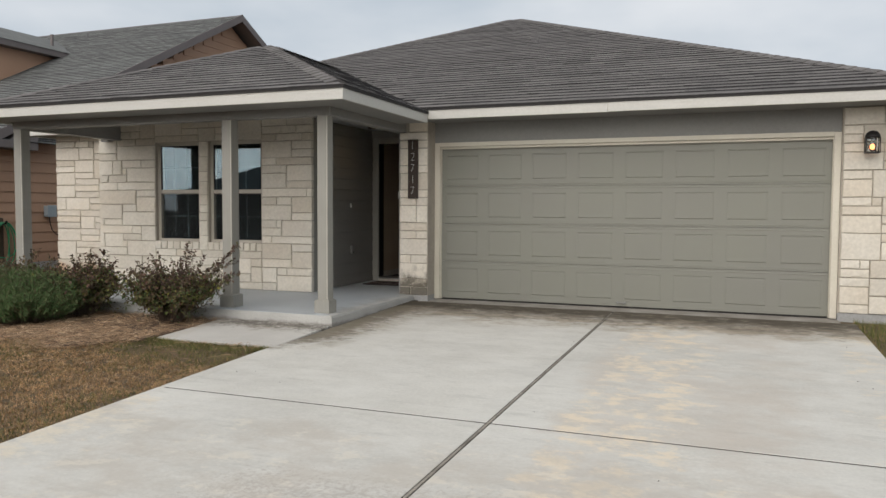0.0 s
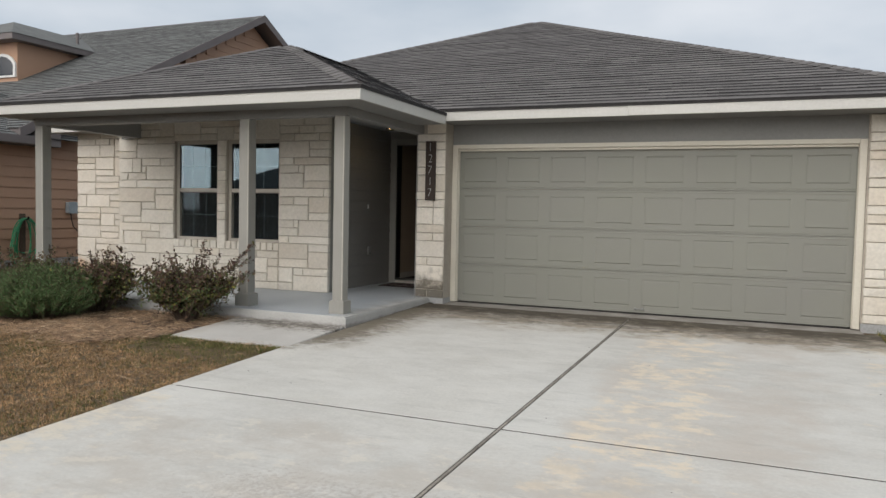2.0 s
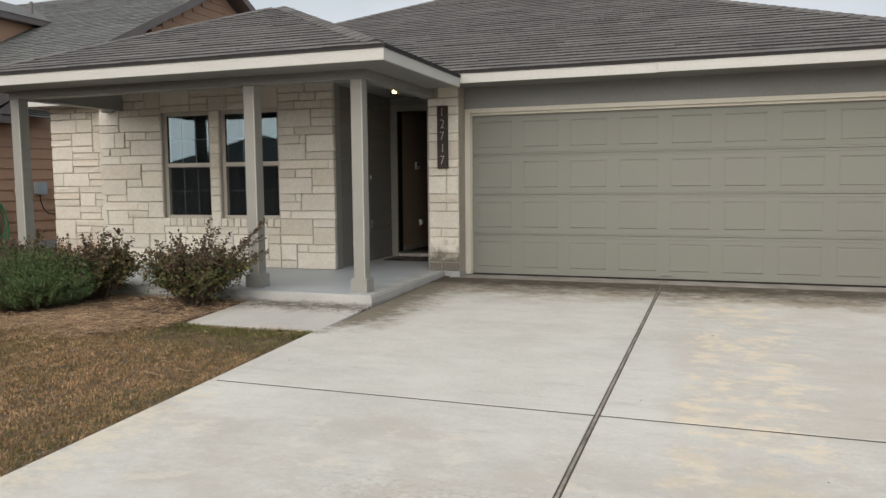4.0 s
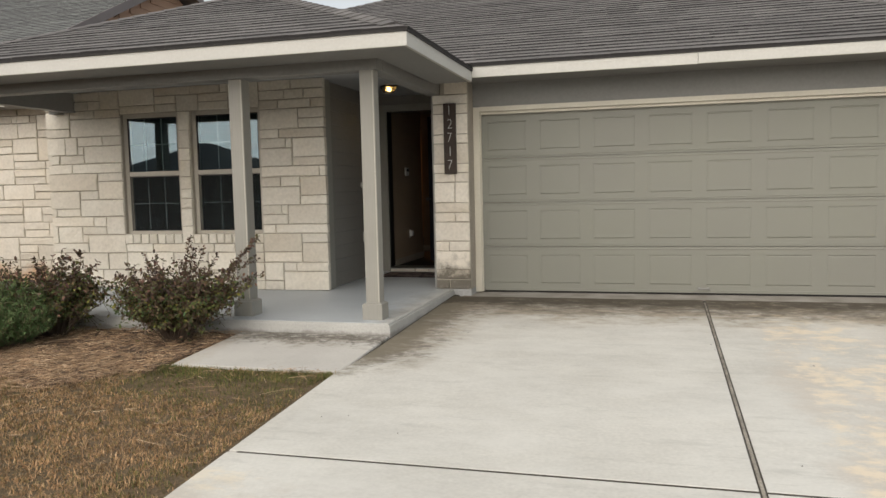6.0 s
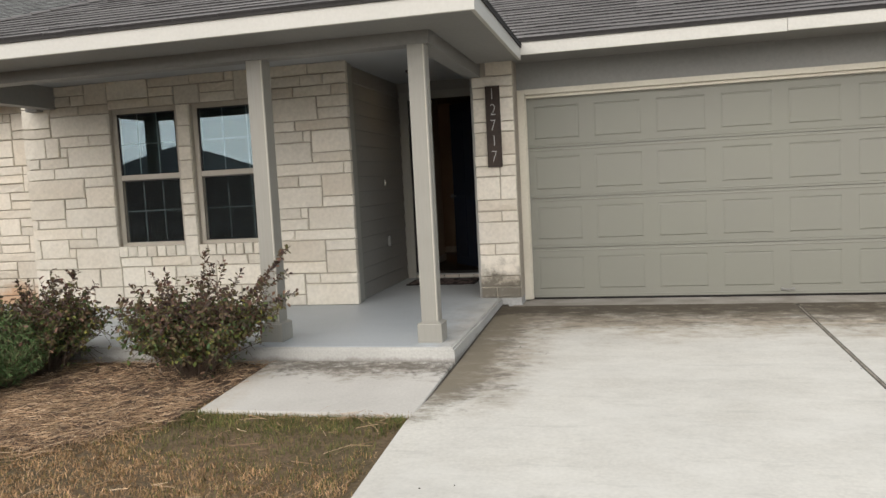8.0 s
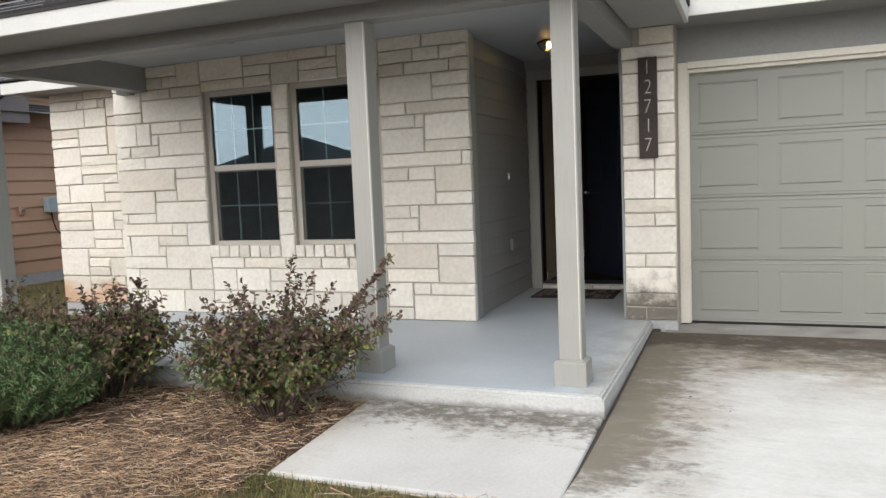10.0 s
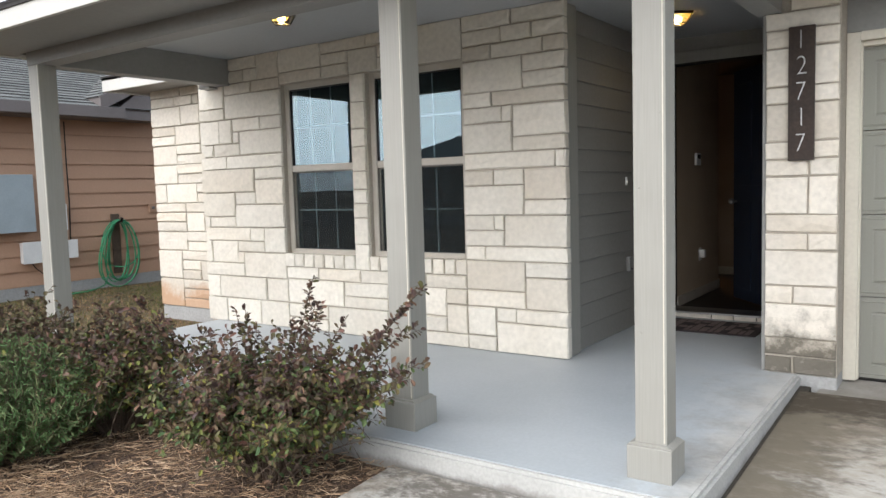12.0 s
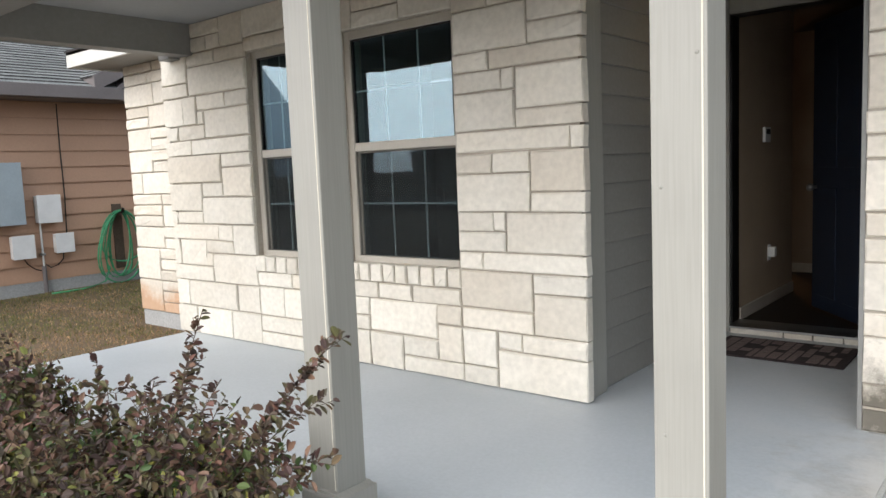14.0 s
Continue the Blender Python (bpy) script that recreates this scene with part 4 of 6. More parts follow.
# ---- inside: hall and front room, dim behind the openings ----
hall = thing("wall_hall", (0, 0, 0), "dim beige hallway seen through the open door", "wall", kind="structure")
part("hall_left", box(-5.78, -5.645, DYW + 0.162, 13.3, 0.45, 3.0), M_HALL, hall)
part("hall_right", box(-4.60, -4.45, DYW + 0.162, 18.0, 0.45, 3.0), M_HALL, hall)
part("hall_end", box(-8.3, -4.45, 18.002, 18.15, 0.45, 3.0), M_HALL, hall)
part("hall_pier", box(-5.99, -5.75, 14.5, 14.7, 0.5, 3.0), M_HALL, hall)
# added wall that keeps the side room's lamp off the hall
part("hall_divider", box(-5.80, -5.752, 14.702, 18.0, 0.5, 3.0), M_HALL, hall)
part("pier_baseboard", box(-6.0, -5.74, 14.485, 14.498, 0.505, 0.6, 0.003), M_TRIM, hall)
part("side_back", box(-8.3, -8.15, 13.3, 18.0, 0.45, 3.0), M_HALL, hall)
part("side_front", box(-8.3, -5.782, 13.15, 13.298, 0.45, 3.0), M_HALL, hall)
part("hall_baseboard", box(-5.643, -5.63, DYW + 0.17, 13.3, 0.505, 0.6, 0.003), M_VINYL, hall, "white baseboard")
finish("hall_ceiling", box(-8.4, -4.4, DYW + 0.16, 18.2, 3.002, 3.06), M_HALL, label="dim hallway ceiling", category="ceiling", kind="structure")
finish("hall_floor", box(-8.4, -4.44, DYW + 0.155, 18.2, 0.30, 0.503), M_WOODFLOOR, label="dark wood hallway floor", category="floor", kind="structure")
room = thing("wall_room", (0, 0, 0), "front room behind the windows, its dimness put into the wall colour", "wall", kind="structure")
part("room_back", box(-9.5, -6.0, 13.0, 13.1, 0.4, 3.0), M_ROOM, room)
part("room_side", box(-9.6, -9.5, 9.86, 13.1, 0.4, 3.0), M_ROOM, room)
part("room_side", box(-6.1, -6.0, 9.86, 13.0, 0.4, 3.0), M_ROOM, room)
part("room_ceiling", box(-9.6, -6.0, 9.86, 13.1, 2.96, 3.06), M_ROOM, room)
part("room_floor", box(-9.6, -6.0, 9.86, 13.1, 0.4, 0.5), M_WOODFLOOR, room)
shell = thing("wall_shell", (0, 0, 0), "plain outer walls of the house behind the front", "wall", kind="structure")
part("side_wall", box(1.45, 1.6, 10.42, 23.5, 0.2, 2.86), M_SIDING, shell)
part("side_wall", box(-10.95, -10.8, 10.27, 23.5, 0.2, 2.86), M_SIDING, shell)
part("rear_wall", box(-10.95, 1.6, 23.5, 23.65, 0.2, 2.86), M_SIDING, shell)
part("inner_front", box(-10.95, -9.62, 10.262, 10.36, 0.2, 2.86), M_SIDING, shell)

pad = thing("wall_keypad", (-5.645, 12.5, 1.88), "small white alarm keypad on the hallway wall", "keypad")
part("body", box(-5.645, -5.62, 12.42, 12.56, 1.83, 1.95, 0.004), M_WHITE, pad)
part("display", box(-5.6205, -5.617, 12.44, 12.54, 1.895, 1.935), M_BLACK, pad, "dark display")
nl = thing("night_light", (-5.645, 12.6, 0.93), "white plug-in unit low on the hallway wall", "night light")
part("plate", box(-5.645, -5.638, 12.56, 12.64, 0.87, 1.0, 0.002), M_WHITE, nl)
part("body", box(-5.638, -5.59, 12.57, 12.63, 0.90, 0.98, 0.006), M_WHITE, nl)
side_lamp = new("side_room_light", bpy.data.lights.new("side_room_light", "POINT"))
side_lamp.data.energy, side_lamp.data.color, side_lamp.data.shadow_soft_size = 3, (1.0, 0.45, 0.15), 0.1
side_lamp.location = (-7.2, 16.6, 2.0)

# ---- garage door ----
GY = 10.28
GX0, GX1, GZ0, GZ1 = -3.985, 0.945, 0.392, 2.492
gtrim = thing("garage_door_frame", (0, 0, 0), "cream painted trim round the garage opening", "door frame", kind="trim")
for a, b, y in ((0.0, 0.075, 10.20), (0.055, 0.085, 10.235)):
    part("side_trim", box(GX0 - 0.075 + a, GX0 - 0.075 + b, y, 10.40, 0.385, GZ1 + 0.075 - a, 0.004), M_TRIM, gtrim)
    part("side_trim", box(GX1 + 0.075 - b, GX1 + 0.075 - a, y, 10.40, 0.385, GZ1 + 0.075 - a, 0.004), M_TRIM, gtrim)
part("head_trim", box(GX0 + 0.001, GX1 - 0.001, 10.198, 10.40, GZ1 + 0.022, GZ1 + 0.078, 0.004), M_TRIM, gtrim)
part("head_stop", box(GX0 + 0.011, GX1 - 0.011, 10.236, 10.40, GZ1 - 0.01, GZ1 + 0.021, 0.003), M_TRIM, gtrim)
finish("wall_garage_header", box(-4.062, 1.034, 10.21, 10.38, GZ1 + 0.079, 2.845), M_TAUPE, label="taupe painted band above the garage door", category="wall", kind="structure")

gdoor = thing("garage_door", ((GX0 + GX1) / 2, GY, GZ0), "closed grey-green sectional garage door with pressed panels", "garage door")


def pressed_panel(x0, x1, z0, z1):
    """A pressed rectangle: crisp grooves along its top and foot, shallow ones down its sides."""
    xs = ((x0, 0, 0), (x0 + 0.010, 0.0022, 0.5), (x0 + 0.028, 0, 1), (x1 - 0.028, 0, 1), (x1 - 0.010, 0.0022, 0.5), (x1, 0, 0))
    zs = ((z0, 0, 0), (z0 + 0.004, 0.008, 1), (z0 + 0.010, 0.008, 1), (z0 + 0.020, 0, 1), (z1 - 0.020, 0, 1), (z1 - 0.010, 0.008, 1), (z1 - 0.004, 0.008, 1), (z1, 0, 0))
    verts = [(x, GY + max(gz * along, gx * up), z) for z, gz, up in zs for x, gx, along in xs]
    faces = [(j * 6 + i, j * 6 + i + 1, j * 6 + i + 7, j * 6 + i + 6) for j in range(7) for i in range(5)]
    return faces_mesh(verts, faces)


sec_h = (GZ1 - GZ0) / 4
pw = (GX1 - GX0) / 8
for k in range(4):
    z0, z1 = GZ0 + k * sec_h, GZ0 + (k + 1) * sec_h
    sec = part("section", box(GX0 + 0.008, GX1 - 0.008, GY + 0.0105, GY + 0.045, z0 + 0.002, z1 - 0.002), M_GARAGE, gdoor)
    pz0, pz1 = z0 + 0.085, z1 - 0.095
    # face sheet between the pressed panels
    face = bmesh.new()
    xs = []
    for i in range(8):
        c = GX0 + pw * (i + 0.5)
        xs.append((c - 0.235, c + 0.235))
    add_box(face, GX0 + 0.008, GX1 - 0.008, GY, GY + 0.010, z0 + 0.003, pz0)
    add_box(face, GX0 + 0.008, GX1 - 0.008, GY, GY + 0.010, pz1, z1 - 0.003)
    edges = [GX0 + 0.008] + [v for p in xs for v in p] + [GX1 - 0.008]
    for i in range(0, len(edges), 2):
        add_box(face, edges[i], edges[i + 1], GY, GY + 0.010, pz0, pz1)
    part("face_sheet", face, M_GARAGE, sec)
    for a, b in xs:
        part("pressed_panel", pressed_panel(a, b, pz0, pz1), M_GARAGE, sec)
    # rolled ribs at the section joint
    for dz in (0.03, -0.03):
        zz = (z0 if dz > 0 else z1) + dz
        part("rib", prism([(GY - 0.0005, zz - 0.006), (GY - 0.004, zz), (GY - 0.0005, zz + 0.006), (GY + 0.004, zz)], "x", GX0 + 0.012, GX1 - 0.012), M_GARAGE, sec)
part("bottom_seal", box(GX0 + 0.008, GX1 - 0.008, GY + 0.002, GY + 0.04, 0.3735, GZ0 + 0.008, 0.004), M_BLACK, gdoor, "black rubber bottom seal")
handle = bmesh.new()
hx = -1.47
add_box(handle, hx - 0.055, hx + 0.055, GY - 0.032, GY - 0.02, GZ0 + 0.045, GZ0 + 0.06, 0.003)
for s in (-0.05, 0.05):
    add_box(handle, hx + s - 0.012, hx + s + 0.012, GY - 0.022, GY, GZ0 + 0.04, GZ0 + 0.066, 0.002)
part("lift_handle", handle, M_TAUPE, gdoor, "small metal lift handle")


# ---- windows ----
def make_window(name, x0, x1, z0, z1, label):
    y = 9.70
    w = thing(name, ((x0 + x1) / 2, y, z0), label, "window", "porch windows", "structure")
    fr = 0.038
    part("frame", add_box(add_box(add_box(box(x0 - 0.03, x0 + fr, y, y + 0.075, z0 - 0.01, z1 + 0.02, 0.003), x1 - fr, x1 + 0.03, y, y + 0.075, z0 - 0.01, z1 + 0.02, 0.003),
                                  x0 + fr - 0.001, x1 - fr + 0.001, y + 0.001, y + 0.074, z1 - fr, z1 + 0.02, 0.003), x0 + fr - 0.001, x1 - fr + 0.001, y - 0.004, y + 0.076, z0 - 0.01, z0 + fr - 0.006, 0.003), M_VINYL, w)
    zm = z0 + (z1 - z0) * 0.505
    part("meeting_rail", box(x0 + fr, x1 - fr, y + 0.004, y + 0.06, zm - 0.028, zm + 0.028, 0.003), M_VINYL, w)
    a, b = x0 + fr, x1 - fr
    for k, (c, d, yy) in enumerate(((z0 + fr - 0.006, zm - 0.028, y + 0.042), (zm + 0.028, z1 - fr, y + 0.022))):
        sash = part("sash", add_box(add_box(box(a, a + 0.014, yy - 0.010, yy + 0.012, c, d), b - 0.014, b, yy - 0.010, yy + 0.012, c, d), a + 0.014, b - 0.014, yy - 0.010, yy + 0.012, d - 0.012, d), M_BLACK if k else M_VINYL, w)
        pane = part("pane", box(a + 0.012, b - 0.012, yy - 0.003, yy + 0.003, c + 0.001, d - 0.001), M_GLASS, sash)
        pane.visible_shadow = False
        for i in (1, 2):
            xx = a + (b - a) * i / 3
            part("grille_bar", box(xx - 0.006, xx + 0.006, yy + 0.004, yy + 0.0075, c, d), M_MUNTIN, sash)
        part("grille_bar", box(a, b, yy + 0.005, yy + 0.0085, (c + d) / 2 - 0.006, (c + d) / 2 + 0.006), M_MUNTIN, sash)
    scr = part("insect_screen", box(a, b, y + 0.012, y + 0.0135, z0 + fr - 0.006, zm - 0.028), M_SCREEN, w, "fine dark insect screen")
    scr.visible_shadow = False
    return w


make_window("window_1", WL0 + 0.012, WL1 - 0.012, WZ0 + 0.012, WZ1 - 0.012, "almond single-hung window with grilles, lower half screened")
make_window("window_2", WR0 + 0.012, WR1 - 0.012, WZ0 + 0.012, WZ1 - 0.012, "almond single-hung window with grilles, lower half screened")


# ---- lamps ----
def lantern(at, label):
    """Black wall lantern: back plate, hood, four bars round a glass, a lit bulb."""
    x, y, z = at
    t = thing("wall_lantern", at, label, "wall lamp")
    part("back_plate", box(x - 0.055, x + 0.055, y - 0.02, y, z - 0.10, z + 0.12, 0.008), M_BLACK, t)
    hood = bmesh.new()
    prof = [(0.0, 0.145), (0.035, 0.138), (0.062, 0.118), (0.078, 0.085), (0.082, 0.06)]
    rings = [[hood.verts.new((x + r * math.cos(a), y - 0.11 + r * math.sin(a), z + h)) for a in [math.pi / 8 * i for i in range(16)]] for r, h in prof[1:]]
    tip = hood.verts.new((x, y - 0.11, z + 0.145))
    for i in range(16):
        hood.faces.new((tip, rings[0][i], rings[0][(i + 1) % 16]))
        for p, q in zip(rings, rings[1:]):
            hood.faces.new((p[i], q[i], q[(i + 1) % 16], p[(i + 1) % 16]))
    hood.faces.new(rings[-1][::-1])
    part("hood", hood, M_BLACK, t, smooth=True)
    part("arm", box(x - 0.015, x + 0.015, y - 0.09, y - 0.018, z + 0.05, z + 0.075, 0.004), M_BLACK, t)
    for sx in (-1, 1):
        for sy in (-1, 1):
            part("bar", box(x + sx * 0.068 - 0.005, x + sx * 0.068 + 0.005, y - 0.11 + sy * 0.068 - 0.005, y - 0.11 + sy * 0.068 + 0.005, z - 0.10, z + 0.062), M_BLACK, t)
    part("base_ring", box(x - 0.074, x + 0.074, y - 0.184, y - 0.036, z - 0.112, z - 0.098, 0.003), M_BLACK, t)
    g = part("glass", box(x - 0.062, x + 0.062, y - 0.172, y - 0.048, z - 0.097, z + 0.058), M_LAMPGLASS, t)
    g.visible_shadow = False
    b = bmesh.new()
    bmesh.ops.create_uvsphere(b, u_segments=12, v_segments=8, radius=0.022, matrix=Matrix.Translation((x, y - 0.11, z - 0.04)) @ Matrix.Diagonal((1, 1, 1.4, 1)))
    part("bulb", b, M_BULB, t, "lit warm bulb", True)
    return t


def porch_light(x, y, z):
    """Flush ceiling lantern: black cage with amber panes that slope inwards."""
    t = thing("ceiling_lantern", (x, y, z), "black caged ceiling lantern with lit amber panes", "ceiling lamp", "porch ceiling lamps")
    canopy = box(-0.088, 0.088, -0.088, 0.088, z - 0.022, z, 0.005)
    bmesh.ops.transform(canopy, matrix=Matrix.Translation((x, y, 0)) @ Matrix.Rotation(radians(38), 4, "Z"), verts=canopy.verts)
    part("canopy", canopy, M_BLACK, t)
    top, low, h, turn = 0.078, 0.050, 0.082, radians(38)
    for i in range(4):
        c, s = math.cos(turn + i * math.pi / 2), math.sin(turn + i * math.pi / 2)
        def q(r, w, zz):
            return (x + c * r - s * w, y + s * r + c * w, zz)
        part("amber_pane", faces_mesh([q(top, -top, z - 0.022), q(top, top, z - 0.022), q(low, low, z - h), q(low, -low, z - h), q(top - .003, -top + .003, z - 0.022), q(top - .003, top - .003, z - 0.022), q(low - .003, low - .003, z - h), q(low - .003, -low + .003, z - h)],
                                      [(0, 1, 2, 3), (7, 6, 5, 4), (0, 4, 5, 1), (3, 2, 6, 7)]), M_AMBER, t)
        part("cage_bar", tube(bmesh.new(), [q(top, top, z - 0.022), q(low, low, z - h)], 0.006, 6), M_BLACK, t)
        part("cage_rail", tube(bmesh.new(), [q(low, -low, z - h), q(low, low, z - h)], 0.006, 6), M_BLACK, t)
    b = bmesh.new()
    bmesh.ops.create_uvsphere(b, u_segments=12, v_segments=8, radius=0.028, matrix=Matrix.Translation((x, y, z - 0.052)))
    part("bulb", b, M_BULB_PORCH, t, "lit warm bulb", True)
    return t


lantern((1.31, 10.148, 2.41), "black wall lantern with a lit bulb on the stone")
porch_light(-7.37, 8.63, 2.94)
porch_light(-5.24, 10.62, 2.94)

# ---- house number board ----
board = thing("house_number_board", (-4.267, 9.93, 1.79), "dark stained wooden board with metal house number", "house number")
part("board", box(-4.342, -4.195, 9.903, 9.928, 1.79, 2.598, 0.004), M_BOARD, board)
for i, ch in enumerate("12717"):
    cu = bpy.data.curves.new("digit", "FONT")
    cu.body, cu.size, cu.align_x, cu.align_y = ch, 0.165, "CENTER", "CENTER"
    cu.extrude, cu.offset = 0.003, -0.0042
    tmp = new("digit_curve", cu)
    me = bpy.data.meshes.new_from_object(tmp.evaluated_get(bpy.context.evaluated_depsgraph_get()))
    bpy.data.objects.remove(tmp)
    bm = bmesh.new()
    bm.from_mesh(me)
    bpy.data.meshes.remove(me)
    bmesh.ops.transform(bm, matrix=Matrix.Translation((-4.272 + 0.006 * (i % 2), 9.897, 2.513 - i * 0.155)) @ Euler((radians(90), 0, 0)).to_matrix().to_4x4() @ Matrix.Diagonal((0.82, 1, 1, 1)), verts=bm.verts)
    part("digit", bm, M_STEEL, board, "brushed metal digit " + ch)

bell = thing("doorbell", (SX + 0.02, 10.9, 1.70), "small white doorbell on the siding", "doorbell")
part("plate", box(SX + 0.018, SX + 0.030, 10.89, 10.92, 1.66, 1.73, 0.003), M_WHITE, bell)
part("button", box(SX + 0.030, SX + 0.034, 10.898, 10.912, 1.68, 1.70, 0.001), glow("bell_light", (1.0, 0.95, 0.85), 0.12), bell, "lit push button")
outlet = thing("outdoor_outlet", (SX + 0.02, 10.95, 1.0), "taupe weatherproof outlet cover on the siding", "outlet")
part("cover", box(SX + 0.018, SX + 0.05, 10.9, 10.98, 0.94, 1.06, 0.006), M_TAUPE, outlet)
part("latch", box(SX + 0.05, SX + 0.056, 10.93, 10.95, 0.95, 0.965, 0.002), M_BLACK, outlet)

mat_ = thing("door_mat", (-5.17, 11.25, PZ), "dark patterned door mat before the threshold", "door mat")
part("rug", box(-5.6, -4.76, 10.98, 11.52, PZ + 0.0015, PZ + 0.013, 0.004), M_MAT, mat_)
mrng = random.Random(6)
xx = -5.57
while xx < -4.82:
    w = mrng.uniform(0.03, 0.09)
    yy = 11.0
    while yy < 11.47:
        h = mrng.uniform(0.05, 0.16)
        if mrng.random() < 0.72:
            part("motif", box(xx + 0.006, min(xx + w, -4.78) - 0.006, yy + 0.006, min(yy + h, 11.505) - 0.004, PZ + 0.012, PZ + 0.0145), M_MATLINE, mat_)
        yy += h
    xx += w

# ---- shrubs ----
def leaf_verts(p, d, up, length, width):
    """A small oval leaf folded along its rib: eight vertices."""
    side = d.cross(up)
    side = side.normalized() if side.length > 1e-4 else Vector((1, 0, 0))
    n = side.cross(d).normalized()
    m1, m2, m3 = p + d * length * 0.2, p + d * length * 0.5, p + d * length * 0.82
    return [p, m1 + side * width * 0.34 + n * width * 0.1, m2 + side * width * 0.5 + n * width * 0.16, m3 + side * width * 0.36 + n * width * 0.08, p + d * length - n * length * 0.1,
            m3 - side * width * 0.36 + n * width * 0.08, m2 - side * width * 0.5 + n * width * 0.16, m1 - side * width * 0.34 + n * width * 0.1]


def shrub(name, at, radius, height, stems, leaf, mats, label, seed, twigs=4, gap=0.022, shoots=(), lean=0.0, category="shrub"):
    """A loose shrub: many arching stems from the root with twigs, and leaves along them."""
    rng = random.Random(seed)
    t = thing(name, at, label, category, "shrubs before the porch")
    base = Vector(at)
    wood = bmesh.new()
    layers = (([], []), ([], []))

    def rnd():
        return Vector((rng.gauss(0, 1), rng.gauss(0, 1), rng.gauss(0, 1)))

    def leaves_along(pts, dens=1.0):
        for a, b in zip(pts, pts[1:]):
            seg = b - a
            n = max(1, int(seg.length / gap * dens))
            for i in range(n):
                p = a + seg * ((i + rng.random()) / n)
                far = math.hypot(p.x - base.x, p.y - base.y) / radius
                if p.z - base.z < min(0.07 + 0.30 * far, 0.34) * (height / 0.64) and rng.random() < 0.85:
                    continue
                d = seg.normalized()
                out = d.cross(rnd()).normalized()
                dirn = (out * 0.85 + d * 0.5 + Vector((0, 0, -0.12))).normalized()
                s = leaf * rng.uniform(0.6, 1.2)
                verts, faces = layers[0 if (p.z - base.z) / height + rng.uniform(-0.3, 0.3) > 0.78 else 1]
                k = len(verts)
                verts.extend(tuple(v - base) for v in leaf_verts(p, dirn, (Vector((0, 0, 1)) + rnd() * 0.5).normalized(), s, s * 0.58))
                faces.extend(((k, k + 1, k + 2, k + 3, k + 4), (k, k + 4, k + 5, k + 6, k + 7)))

    def arch(p, d, length, droop, steps=5):
        pts = [p.copy()]
        for i in range(steps):
            d = (d + Vector((0, 0, -droop)) + rnd() * 0.10).normalized()
            p = p + d * (length / steps)
            pts.append(p.copy())
        return pts, d

    for s in range(stems):
        ang = rng.uniform(0, 2 * math.pi)
        out = math.sqrt(rng.random())
        target = base + Vector((math.cos(ang) * radius * out + lean * 0.3, math.sin(ang) * radius * out * 0.9, height * rng.uniform(0.55, 1.0) * (1.02 - 0.25 * out * out)))
        root = base + Vector((math.cos(ang) * 0.06, math.sin(ang) * 0.06, -0.02))
        mid = root.lerp(target, 0.5) + Vector((0, 0, 0.06)) - Vector((math.cos(ang), math.sin(ang), 0)) * radius * 0.12
        pts = [root.lerp(mid, u).lerp(mid.lerp(target, u), u) for u in [i / 6 for i in range(7)]]
        tube(wood, pts, 0.006, 5, 0.35)
        leaves_along(pts[4:], 0.9)
        for w in range(twigs):
            p = pts[rng.randrange(3, 7)]
            d = (Vector((math.cos(ang), math.sin(ang), 0)) * 0.5 + rnd() * 0.75 + Vector((0, 0, 0.45))).normalized()
            tw, _ = arch(p, d, rng.uniform(0.10, 0.24), 0.06, 3)
            tube(wood, tw, 0.0022, 4, 0.5)
            leaves_along(tw)
    for dx, dy, hz in shoots:
        target = base + Vector((dx, dy, hz))
        root = base + Vector((dx * 0.35, dy * 0.35, height * 0.45))
        pts = [root.lerp(target, u) + Vector((0, 0, 0.05 * math.sin(u * math.pi))) for u in [i / 6 for i in range(7)]]
        tube(wood, pts, 0.003, 4, 0.5)
        leaves_along(pts, 1.3)
        for w in range(6):
            p = pts[rng.randrange(2, 6)]
            tw, _ = arch(p, (target - root).normalized() * 0.8 + rnd() * 0.45, rng.uniform(0.06, 0.13), 0.02, 2)
            tube(wood, tw, 0.0018, 4, 0.5)
            leaves_along(tw, 1.1)
    finish("branchwork", wood, M_BARK, t, label="thin brown stems")
    for (verts, faces), mat, name_part, text in zip(layers, mats, ("new_growth", "foliage"), ("purple-brown young leaves", "green older leaves")):
        me = bpy.data.meshes.new(name_part)
        me.from_pydata(verts, [], faces)
        me.materials.append(mat)
        ob = new(name_part, me)
        ob.parent = t
        tagged(ob, label=text, kind="stuff")
    return t


shrub("purple_shrub", (-6.17, 7.27, 0.29), 0.53, 0.63, 190, 0.037, (M_LEAF, M_LEAF_G), "leggy shrub with purple and green leaves by the porch", 1, twigs=6, gap=0.0138,
      shoots=((-0.10, 0.45, 0.96), (0.0, 0.36, 0.84), (0.60, 0.50, 0.94), (0.54, 0.46, 0.84), (0.62, 0.40, 0.76), (0.70, 0.35, 0.60), (0.64, 0.30, 0.52), (0.55, 0.15, 0.72), (0.58, 0.0, 0.60), (-0.25, 0.1, 0.78), (-0.45, 0.2, 0.80), (-0.5, 0.0, 0.72), (0.05, 0.15, 0.78), (0.36, 0.2, 0.82), (-0.68, 0.1, 0.6), (0.20, 0.2, 0.86)))
